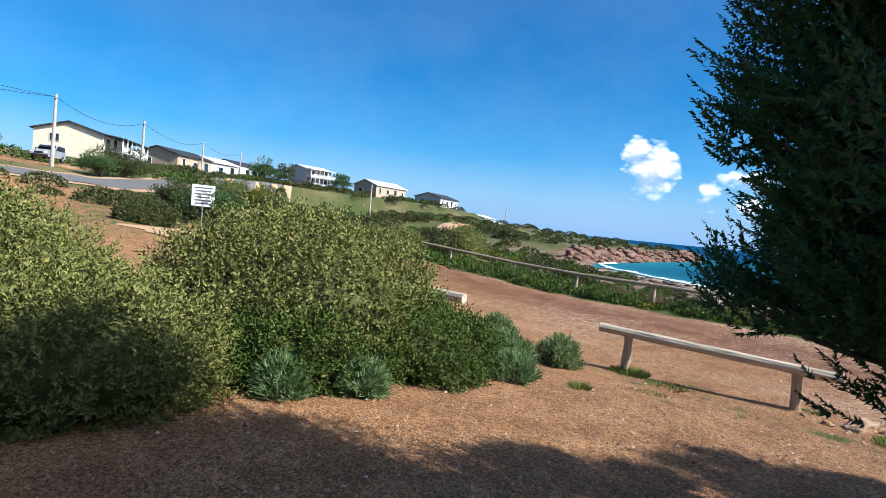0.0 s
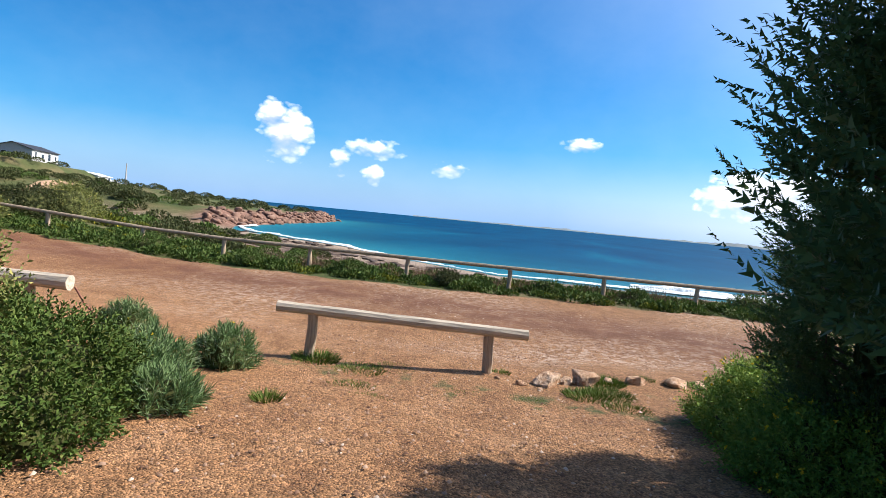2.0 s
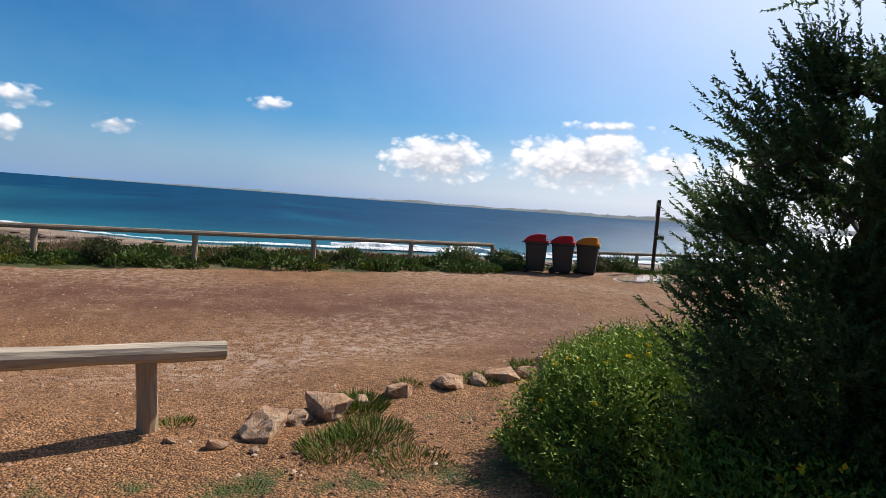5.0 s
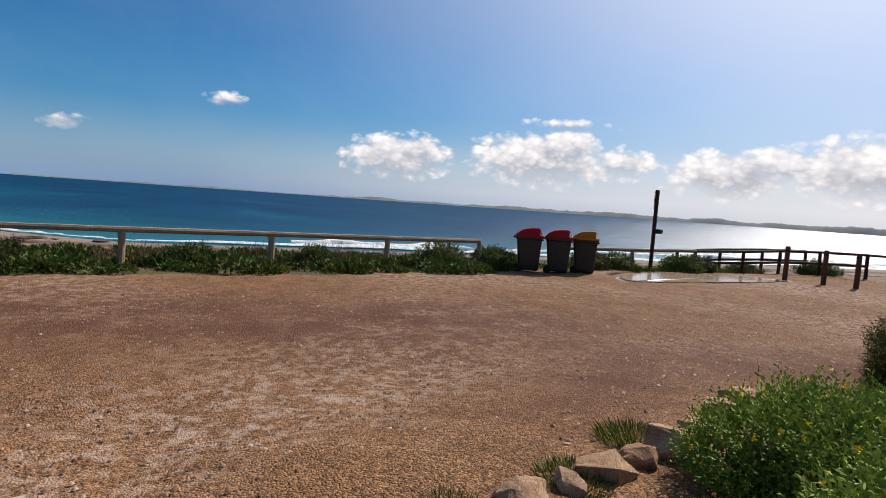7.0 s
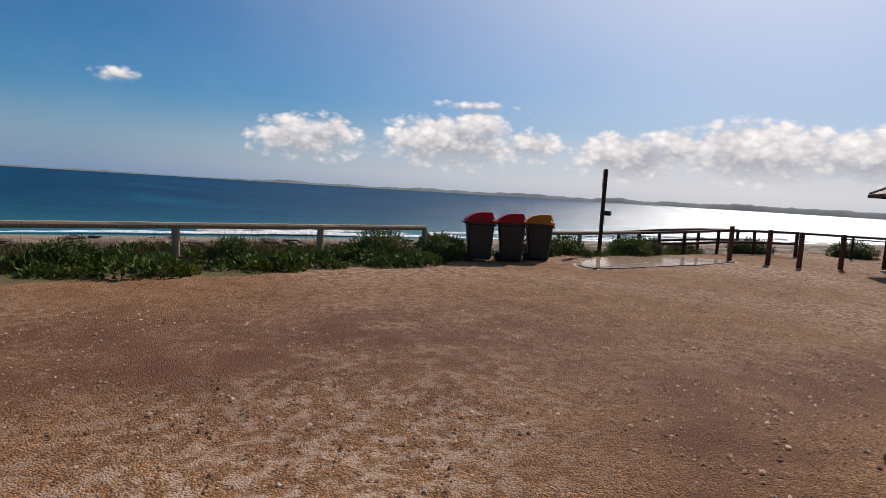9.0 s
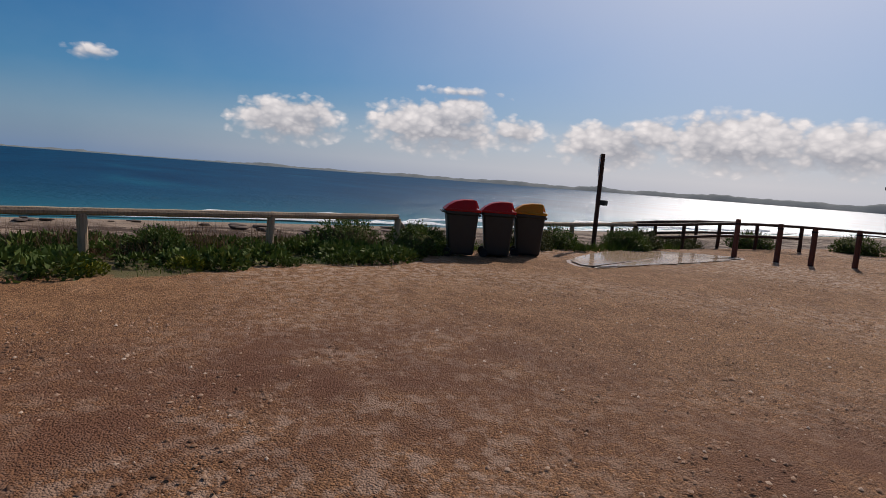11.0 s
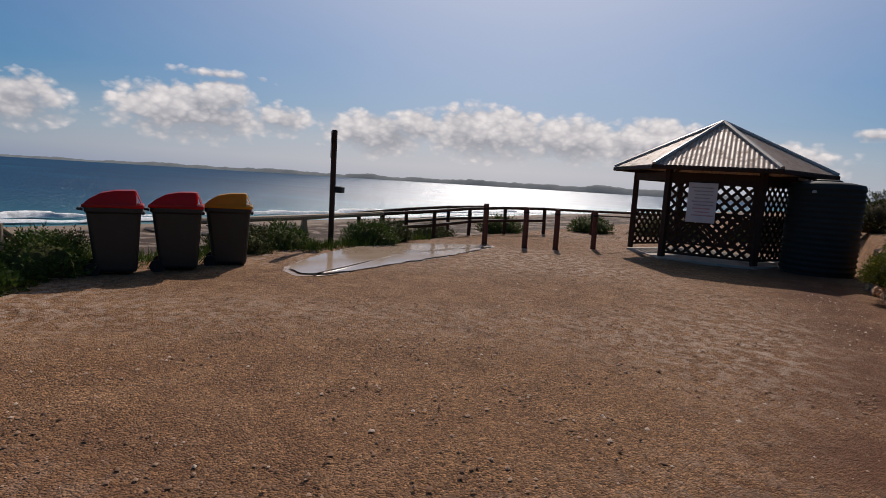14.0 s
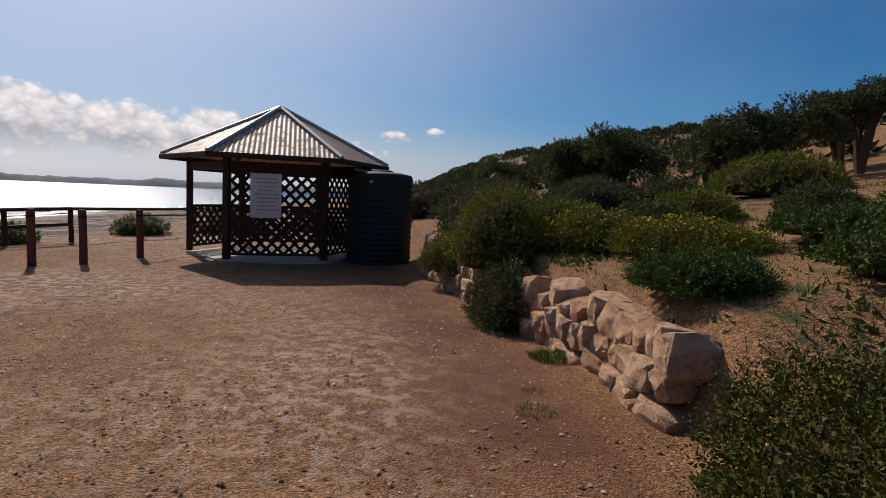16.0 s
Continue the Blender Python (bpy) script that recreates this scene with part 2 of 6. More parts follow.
def ground_mat():
    m = Mat("ground_cover", 0.9, 0, 0.16)
    m.b.inputs["Diffuse Roughness"].default_value = 0.3
    big, mid, fine = m.noise(0.35, 5), m.noise(2.3, 6, 0.65), m.noise(26, 5, 0.7)
    stones = m.voronoi(75)
    pebble = m.voronoi(75, out="Color")
    dirt = m.ramp(mid, [(0.25, (0.122, 0.062, 0.032)), (0.5, (0.232, 0.126, 0.06)), (0.75, (0.33, 0.195, 0.106))])
    dirt = m.mix(m.math("MULTIPLY", big, 0.5), dirt, (0.27, 0.134, 0.058))
    crust = m.noise(9, 6, 0.7)
    dirt = m.mix(m.ramp(crust, [(0.32, (0.4, 0.4, 0.4)), (0.5, (0, 0, 0))]), dirt, (0.16, 0.08, 0.045))
    tone = m.ramp(pebble, [(0.0, (0.2, 0.18, 0.17)), (0.5, (1.0, 1.0, 1.0)), (1.0, (2.3, 2.2, 2.05))])
    dirt = m.mix(0.85, dirt, tone, "MULTIPLY")
    lumps = m.voronoi(26)
    clods = m.ramp(m.voronoi(26, out="Color"), [(0.2, (0.4, 0.36, 0.33)), (0.4, (0.92, 0.91, 0.9)), (0.62, (1.05, 1.03, 1.0)), (0.8, (1.9, 1.85, 1.8))])
    dirt = m.mix(0.24, dirt, clods, "MULTIPLY")
    pale = m.math("MULTIPLY", m.attr("pale"), m.ramp(m.noise(6.5, 7, 0.72), [(0.48, (0, 0, 0)), (0.58, (0.85, 0.85, 0.85))]))
    dirt = m.mix(pale, dirt, (0.52, 0.38, 0.28))
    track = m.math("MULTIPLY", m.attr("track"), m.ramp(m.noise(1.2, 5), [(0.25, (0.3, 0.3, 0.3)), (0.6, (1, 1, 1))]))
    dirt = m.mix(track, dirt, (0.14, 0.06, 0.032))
    leaf = m.ramp(m.noise(7, 6, 0.75), [(0.3, (0.025, 0.036, 0.011)), (0.5, (0.065, 0.085, 0.024)), (0.72, (0.13, 0.13, 0.045))])
    dry = m.ramp(m.noise(0.09, 5, 0.6), [(0.35, (0.045, 0.07, 0.018)), (0.5, (0.085, 0.085, 0.03)), (0.65, (0.23, 0.155, 0.085))])
    leaf = m.mix(0.6, leaf, dry)
    edge = m.math("ADD", m.attr("grass"), m.math("MULTIPLY", m.math("SUBTRACT", mid, 0.5), 1.3))
    gm = m.ramp(edge, [(0.42, (0, 0, 0)), (0.58, (1, 1, 1))])
    col = m.mix(gm, dirt, leaf)
    sand = m.ramp(mid, [(0.3, (0.24, 0.17, 0.12)), (0.7, (0.40, 0.31, 0.23))])
    weed = m.ramp(m.noise(0.5, 6, 0.7), [(0.42, (0, 0, 0)), (0.52, (1, 1, 1))])
    sand = m.mix(m.math("MULTIPLY", weed, m.attr("weed")), sand, (0.075, 0.045, 0.03))
    col = m.mix(m.attr("sand"), col, sand)
    rock = m.ramp(m.noise(0.8, 8, 0.75), [(0.3, (0.05, 0.027, 0.02)), (0.5, (0.19, 0.10, 0.07)), (0.7, (0.36, 0.24, 0.17))])
    col = m.mix(m.attr("rock"), col, rock)
    m.colour(col)
    h = m.math("ADD", m.math("ADD", m.math("MULTIPLY", stones, -0.28), m.math("MULTIPLY", lumps, -0.14)), m.math("ADD", m.math("MULTIPLY", m.noise(40, 4, 0.7), 0.5), m.math("MULTIPLY", mid, 0.9)))
    m.bump(h, 1.0, 0.035)
    return m.m


def water_mat():
    m = Mat("sea_water", 0.22, 0, 0.22)
    near = m.attr("shallow")
    patch = m.noise(0.012, 5, 0.6, m.scaled((1, 3.0, 1)))
    deep = m.ramp(patch, [(0.35, (0.001, 0.024, 0.062)), (0.6, (0.001, 0.046, 0.098)), (0.75, (0.003, 0.085, 0.135))])
    col = m.mix(near, deep, (0.02, 0.15, 0.18))
    streak = m.ramp(m.noise(0.5, 6, 0.7, m.scaled((1.0, 0.16, 1))), [(0.6, (0, 0, 0)), (0.75, (1, 1, 1))])
    col = m.mix(m.math("MULTIPLY", streak, 0.4), col, (0.02, 0.12, 0.2))
    m.colour(col)
    w = m.math("ADD", m.noise(0.22, 6, 0.65, m.scaled((1.0, 0.35, 1))), m.math("MULTIPLY", m.noise(1.6, 5, 0.6), 0.35))
    nrm = m.bump(w, 0.6, 1.0)
    df, gl = m.node("ShaderNodeBsdfDiffuse"), m.node("ShaderNodeBsdfGlossy", Roughness=0.46, Color=(0.9, 0.95, 1.0, 1))
    gl.distribution = "BECKMANN"
    m.link(col, df.inputs["Color"])
    m.link(nrm, df.inputs["Normal"])
    m.link(nrm, gl.inputs["Normal"])
    mx = m.node("ShaderNodeMixShader", Fac=0.15)
    m.link(df.outputs[0], mx.inputs[1])
    m.link(gl.outputs[0], mx.inputs[2])
    m.link(mx.outputs[0], m.t.nodes["Material Output"].inputs["Surface"])
    return m.m


def foam_mat():
    m = Mat("sea_foam", 0.7, 0, 0.3)
    m.colour(m.ramp(m.noise(0.9, 6, 0.7), [(0.35, (0.45, 0.5, 0.5)), (0.6, (0.85, 0.87, 0.87))]))
    m.bump(m.noise(3, 6, 0.7), 0.9, 0.15)
    return m.m


def stone_mat():
    m = Mat("limestone", 0.9, 0, 0.25)
    r = m.objrand()
    a, f = m.noise(2.8, 9, 0.78), m.noise(14, 6, 0.75)
    col = m.ramp(a, [(0.3, (0.24, 0.1, 0.045)), (0.4, (0.52, 0.28, 0.15)), (0.48, (0.74, 0.49, 0.31)), (0.6, (0.84, 0.65, 0.47))])
    col = m.mix(m.math("MULTIPLY", r, 0.7), col, (0.56, 0.29, 0.15))
    lichen = m.ramp(m.noise(9, 4), [(0.6, (0, 0, 0)), (0.68, (1, 1, 1))])
    col = m.mix(m.math("MULTIPLY", lichen, 0.22), col, (0.25, 0.16, 0.10))
    m.colour(col)
    m.bump(m.math("ADD", a, m.math("MULTIPLY", f, 0.7)), 0.9, 0.1)
    return m.m


def puddle_mat():
    m = Mat("puddle_water", 0.10, 0, 0.35)
    m.colour(m.ramp(m.noise(1.2, 4), [(0.3, (0.36, 0.26, 0.18)), (0.7, (0.46, 0.35, 0.26))]))
    m.bump(m.noise(6, 3), 0.06, 0.01)
    return m.m


def iron_mat():
    m = Mat("corrugated_iron", 0.6, 0.0, 0.25)
    a = m.noise(1.3, 6, 0.65)
    rust = m.ramp(m.noise(5, 7, 0.7), [(0.5, (0, 0, 0)), (0.7, (1, 1, 1))])
    col = m.ramp(a, [(0.3, (0.33, 0.235, 0.17)), (0.7, (0.46, 0.35, 0.27))])
    col = m.mix(m.math("MULTIPLY", rust, 0.55), col, (0.27, 0.11, 0.045))
    m.colour(col)
    m.rough(m.math("ADD", 0.55, m.math("MULTIPLY", rust, 0.4)))
    return m.m


M_GROUND, M_SEA, M_FOAM = ground_mat(), water_mat(), foam_mat()
M_STONE, M_PUDDLE, M_IRON = stone_mat(), puddle_mat(), iron_mat()
M_LOG = wood_mat("weathered_log", (0.5, 0.42, 0.32), 0.5, "x")
M_POST = wood_mat("weathered_post", (0.38, 0.285, 0.19), 0.5, "z")
M_TIMBER = wood_mat("dark_stained_timber", (0.045, 0.022, 0.014), 0.5, "z", 0.7)
M_BOLLARD = wood_mat("red_brown_timber", (0.12, 0.05, 0.035), 0.5, "z", 0.75)
M_BARK = wood_mat("bark", (0.10, 0.075, 0.055), 0.5, "z")
M_CONCRETE = plain("concrete", (0.42, 0.37, 0.31), 0.9, 0, 0.2, 3)
M_BIN = plain("dark_green_plastic", (0.014, 0.018, 0.015), 0.5, 0, 0.3, 5, 0.15, 0.5)
M_TANK = plain("tank_plastic", (0.006, 0.013, 0.011), 0.7, 0, 0.25, 3, 0.1, 0.5)
M_BLACK = plain("black_rubber", (0.015, 0.015, 0.015), 0.8)
M_WHITE = plain("white_paint", (0.75, 0.75, 0.72), 0.6, 0, 0.1)
M_GALV = plain("galvanised_steel", (0.38, 0.39, 0.4), 0.45, 0.7, 0.15)
M_ASPHALT = plain("asphalt", (0.13, 0.12, 0.115), 0.9, 0, 0.2, 1.5)
M_CREAM = plain("cream_render", (0.72, 0.62, 0.46), 0.85, 0, 0.08, 0.8)
M_TAN = plain("tan_brick", (0.42, 0.31, 0.22), 0.9, 0, 0.15, 1.2)
M_GREYWALL = plain("grey_cladding", (0.4, 0.39, 0.37), 0.85, 0, 0.12, 1.0)
M_ROOFPALE = plain("pale_roof", (0.6, 0.58, 0.53), 0.6, 0.1, 0.1, 0.8)
M_ROOFDARK = plain("dark_roof", (0.035, 0.036, 0.042), 0.6, 0.1, 0.2, 0.8)
M_GLASS = plain("window_glass", (0.02, 0.025, 0.03), 0.08, 0, 0.1, 1, 0.02, 0.6)
M_TWIG = plain("twigs", (0.16, 0.12, 0.085), 0.95, 0, 0.3, 9)
M_YELLOW = plain("yellow_sign", (0.75, 0.5, 0.02), 0.5, 0, 0.1)
M_SILVER = plain("silver_car_paint", (0.45, 0.47, 0.5), 0.3, 0.4, 0.08, 2, 0.02)

L_SALT = leaf_mat("saltbush_leaves", (0.12, 0.14, 0.035), (0.27, 0.275, 0.085), (0.43, 0.36, 0.11))
L_GREEN = leaf_mat("green_leaves", (0.045, 0.085, 0.016), (0.115, 0.165, 0.035), (0.19, 0.19, 0.055))
L_DARK = leaf_mat("dark_needles", (0.05, 0.095, 0.034), (0.11, 0.18, 0.062), (0.2, 0.22, 0.09), 0.5, 0.35)
L_YELLOW = leaf_mat("yellow_green_leaves", (0.07, 0.1, 0.012), (0.18, 0.19, 0.02), (0.5, 0.38, 0.02))
L_HERB = leaf_mat("bank_leaves", (0.035, 0.065, 0.012), (0.09, 0.13, 0.025), (0.15, 0.15, 0.04))
L_BANK = leaf_mat("olive_leaves", (0.05, 0.06, 0.01), (0.09, 0.095, 0.016), (0.15, 0.12, 0.022))
L_DAISY = leaf_mat("daisy_leaves", (0.12, 0.21, 0.035), (0.26, 0.38, 0.06), (0.4, 0.42, 0.09))
L_BLUE = leaf_mat("blue_green_blades", (0.09, 0.16, 0.055), (0.21, 0.29, 0.12), (0.45, 0.48, 0.32))
L_GRASS = leaf_mat("grass_blades", (0.06, 0.11, 0.015), (0.13, 0.19, 0.028), (0.25, 0.22, 0.08), 0.55, 0.1)
L_DRY = leaf_mat("dry_grass", (0.16, 0.095, 0.055), (0.25, 0.16, 0.10), (0.33, 0.22, 0.15))
L_SCRUB = leaf_mat("scrub_leaves", (0.04, 0.055, 0.018), (0.1, 0.108, 0.038), (0.17, 0.145, 0.06))
L_FLOWER = leaf_mat("yellow_petals", (0.75, 0.5, 0.02), (0.85, 0.62, 0.03))


def lid_mat(name, c):
    m = Mat(name, 0.4, 0, 0.5)
    a = m.noise(7, 5)
    col = m.mix(m.math("MULTIPLY", a, 0.4), c, tuple(v * 0.55 for v in c))
    m.colour(col)
    tr = m.node("ShaderNodeBsdfTranslucent")
    m.link(col, tr.inputs["Color"])
    mx = m.node("ShaderNodeMixShader", Fac=0.5)
    m.link(m.b.outputs[0], mx.inputs[1])
    m.link(tr.outputs[0], mx.inputs[2])
    m.link(mx.outputs[0], m.t.nodes["Material Output"].inputs["Surface"])
    return m.m


M_REDLID, M_YELLOWLID = lid_mat("red_lid_plastic", (0.62, 0.02, 0.015)), lid_mat("yellow_lid_plastic", (0.72, 0.36, 0.01))

# ---- mesh helpers ----


class Geo:
    """Collects vertices and faces for one mesh."""

    def __init__(self):
        self.v, self.f = [], []

    def add(self, v, f):
        k = len(self.v)
        self.v += [tuple(p) for p in v]
        self.f += [tuple(k + i for i in q) for q in f]
        return self

    def box(self, c, s, m=None):
        p = [Vector((c[0] + s[0] * a / 2, c[1] + s[1] * b / 2, c[2] + s[2] * d / 2)) for a in (-1, 1) for b in (-1, 1) for d in (-1, 1)]
        if m:
            p = [m @ q for q in p]
        return self.add(p, [(0, 1, 3, 2), (4, 6, 7, 5), (0, 4, 5, 1), (2, 3, 7, 6), (0, 2, 6, 4), (1, 5, 7, 3)])

    def bevel_box(self, c, s, b=0.01, m=None):
        """A box with chamfered edges."""
        pts = []
        for sx in (-1, 1):
            for sy in (-1, 1):
                for sz in (-1, 1):
                    for ax in range(3):
                        q = [c[i] + (sx, sy, sz)[i] * (s[i] / 2 - (0 if i == ax else b)) for i in range(3)]
                        pts.append(Vector(q))
        bm = bmesh.new()
        for q in pts:
            bm.verts.new(m @ q if m else q)
        bmesh.ops.convex_hull(bm, input=bm.verts)
        bm.verts.index_update()
        self.add([v.co for v in bm.verts], [[v.index for v in f.verts] for f in bm.faces])
        bm.free()
        return self

    def tube(self, pts, rad, n=8, wob=0.0, seed=0, cap=True):
        """A tapered tube through points; wob makes it uneven."""
        rnd = random.Random(seed)
        pts = [Vector(p) for p in pts]
        if not isinstance(rad, (list, tuple)):
            rad = [rad] * len(pts)
        V, F = [], []
        for i, p in enumerate(pts):
            d = (pts[min(i + 1, len(pts) - 1)] - pts[max(i - 1, 0)]).normalized()
            u = d.cross(Vector((0.31, 0.17, 0.93)) if abs(d.z) < 0.9 else Vector((1, 0.1, 0))).normalized()
            w = d.cross(u)
            for k in range(n):
                a = 2 * math.pi * k / n
                r = rad[i] * (1 + wob * (rnd.random() - 0.5))
                V.append(p + u * math.cos(a) * r + w * math.sin(a) * r)
        for i in range(len(pts) - 1):
            for k in range(n):
                F.append((i * n + k, i * n + (k + 1) % n, (i + 1) * n + (k + 1) % n, (i + 1) * n + k))
        if cap:
            F += [tuple(range(n - 1, -1, -1)), tuple((len(pts) - 1) * n + k for k in range(n))]
        return self.add(V, F)

    def lathe(self, prof, c=(0, 0, 0), n=32):
        """prof: radius and height pairs, from the bottom up."""
        V = [(c[0] + r * math.cos(2 * math.pi * k / n), c[1] + r * math.sin(2 * math.pi * k / n), c[2] + z) for r, z in prof for k in range(n)]
        F = [(i * n + k, i * n + (k + 1) % n, (i + 1) * n + (k + 1) % n, (i + 1) * n + k) for i in range(len(prof) - 1) for k in range(n)]
        F += [tuple(range(n - 1, -1, -1)), tuple((len(prof) - 1) * n + k for k in range(n))]
        return self.add(V, F)

    def prism(self, poly, y0, y1, m=None):
        """A polygon in x and z, drawn out along y."""
        n = len(poly)
        V = [Vector((x, y, z)) for y in (y0, y1) for x, z in poly]
        if m:
            V = [m @ q for q in V]
        F = [tuple(range(n)), tuple(range(2 * n - 1, n - 1, -1))] + [(i, i + n, (i + 1) % n + n, (i + 1) % n) for i in range(n)]
        return self.add(V, F)

    def mesh(self, name, material, smooth=False):
        me = bpy.data.meshes.new(name)
        me.from_pydata(self.v, [], self.f)
        bm = bmesh.new()
        bm.from_mesh(me)
        bmesh.ops.recalc_face_normals(bm, faces=bm.faces)
        bm.to_mesh(me)
        bm.free()
        me.materials.append(material)
        if smooth:
            me.shade_smooth()
        return me


def part(name, geo, material, parent, label="", smooth=False):
    """One mesh object under a thing or under a part."""
    ob = new(name, geo if isinstance(geo, bpy.types.Mesh) else geo.mesh(name, material, smooth))
    ob.parent = parent
    return tagged(ob, label)


def thing(name, label, category, m=None, group="", kind=""):
    ob = new(name)
    ob.empty_display_size = 0.2
    if m:
        ob.matrix_basis = m
    return tagged(ob, label, category, group, kind)


def fast_mesh(name, V, F, material, smooth=False):
    """A mesh from numpy arrays; F holds faces of one size."""
    me = bpy.data.meshes.new(name)
    V, F = np.asarray(V, dtype=np.float32), np.asarray(F, dtype=np.int32)
    me.vertices.add(len(V))
    me.vertices.foreach_set("co", V.ravel())
    k = F.shape[1]
    me.loops.add(F.size)
    me.loops.foreach_set("vertex_index", F.ravel())
    me.polygons.add(len(F))
    me.polygons.foreach_set("loop_start", np.arange(0, F.size, k, dtype=np.int32))
    me.update(calc_edges=True)
    me.validate()
    me.materials.append(material)
    if smooth:
        me.shade_smooth()
    return me


def unit(a):
    return a / np.maximum(np.linalg.norm(a, axis=-1, keepdims=True), 1e-9)


def leaves(P, D, L, W, rng, fold=0.25, narrow=False):
    """Folded four-cornered leaves from bases P along D; narrow ones and far ones have three corners."""
    n = len(P)
    L, W = np.broadcast_to(L, n)[:, None], np.broadcast_to(W, n)[:, None]
    S = unit(np.cross(D, unit(rng.normal(size=(n, 3)) + (0, 0, 0.6))))
    if narrow:
        V = np.stack([P + S * W / 2, P + D * L, P - S * W / 2], 1)
        return V.reshape(-1, 3), np.arange(3 * n).reshape(n, 3)
    N = np.cross(S, D)
    mid = P + D * L * 0.5 + N * L * 0.06
    V = np.stack([P, mid + S * W / 2 + N * W * fold, P + D * L - N * L * 0.05, mid - S * W / 2 + N * W * fold], 1)
    return V.reshape(-1, 3), np.arange(4 * n).reshape(n, 4)


def sprigs(B, D, length, m, leaf_l, leaf_w, rng, spread=0.9, bend=0.0, narrow=False):
    """Sprigs at B along D, each with m leaves set round it."""
    n = len(B)
    length = np.broadcast_to(length, n)
    U = unit(np.cross(D, rng.normal(size=(n, 3))))
    W = np.cross(D, U)
    k = np.arange(m)
    s = (k + 0.6) / m
    ang = k * 2.4 + rng.uniform(0, 6.28, (n, 1))
    rad = U[:, None] * np.cos(ang)[..., None] + W[:, None] * np.sin(ang)[..., None]
    P = B[:, None] + D[:, None] * (length[:, None] * s)[..., None]
    P = P + np.array([0, 0, 1.0]) * (bend * length[:, None] * s ** 2)[..., None]
    LD = unit(D[:, None] * (0.35 + 0.9 * s[None, :, None]) + rad * spread + rng.normal(size=(n, m, 3)) * 0.15)
    size = (1.1 - 0.45 * s[None]) * rng.uniform(0.7, 1.25, (n, m))
    return leaves(P.reshape(-1, 3), LD.reshape(-1, 3), (leaf_l * size).ravel(), (leaf_w * size).ravel(), rng, 0.25, narrow)


def join(parts):
    V, F, k = [], [], 0
    for v, f in parts:
        V.append(v)
        F.append(f + k)
        k += len(v)
    return np.concatenate(V), np.concatenate(F)


def dome_points(n, rng, low=-0.1):
    z = rng.uniform(low, 1, n)
    a = rng.uniform(0, 2 * np.pi, n)
    r = np.sqrt(np.maximum(0, 1 - z * z))
    return np.stack([r * np.cos(a), r * np.sin(a), z], 1)


def lump(Dn, lobes):
    """Radius factor of a lumpy crown in directions Dn."""
    f = np.full(len(Dn), 0.74)
    for d, w, h in lobes:
        f = np.maximum(f, 0.74 + h * np.clip((Dn @ d - w) / (1 - w), 0, 1) ** 0.7)
    return f


def make_lobes(rng, n, h=0.36):
    d = dome_points(n, rng, 0.0)
    return [(d[i], rng.uniform(0.80, 0.95), h * rng.uniform(0.5, 1)) for i in range(n)]

# ---- ground and sea ----
SEA_Z = -3.5
SHORE = np.array([(40, -3000), (46, -400), (54, -100), (54, -20), (54, 8), (62, 20), (70, 28), (74, 38), (80, 52), (91, 59), (125, 68), (165, 76), (205, 88), (212, 97), (198, 130), (190, 400), (200, 3000)], float)
LANDPOLY = np.concatenate([SHORE, [(-4000, 3000), (-4000, -3000)]])


def sstep(a, b, x):
    t = np.clip((np.asarray(x, float) - a) / (b - a), 0, 1)
    return t * t * (3 - 2 * t)


def shore_distance(x, y):
    """Metres from the waterline, above zero on land."""
    p = np.stack([x.ravel(), y.ravel()], 1)
    best = np.full(len(p), 1e9)
    for a, b in zip(SHORE[:-1], SHORE[1:]):
        ab = b - a
        t = np.clip(((p - a) @ ab) / (ab @ ab), 0, 1)
        best = np.minimum(best, np.linalg.norm(p - (a + t[:, None] * ab), axis=1))
    inside = np.zeros(len(p), bool)
    q = LANDPOLY
    for (x1, y1), (x2, y2) in zip(q, np.roll(q, -1, 0)):
        if y1 != y2:
            c = ((y1 > p[:, 1]) != (y2 > p[:, 1])) & (p[:, 0] < (x2 - x1) * (p[:, 1] - y1) / (y2 - y1) + x1)
            inside ^= c
    return np.where(inside, best, -best).reshape(x.shape)


def wave(x, y, s, k=0.0):
    return np.sin(x / s + 1.3 * np.sin(y / s * 0.7 + k) + k) * np.cos(y / s * 1.1 + 0.8 * np.sin(x / s * 0.9 + 2 * k))


WALL_X = [(-30.0, 12.3), (-17.5, 11.5), (-16.2, 11.3), (-13.0, 10.75), (-10.0, 10.2), (-8.0, 10.3), (-6.0, 10.3), (-3.5, 10.4), (-2.0, 9.75), (-1.0, 9.35), (1.0, 8.8), (1.6, 8.3), (30.0, 8.3)]


def edge_x(y):
    """The line at which the gravel yard meets the bank or verge."""
    ys, xs = zip(*WALL_X)
    return np.interp(y, ys, xs)


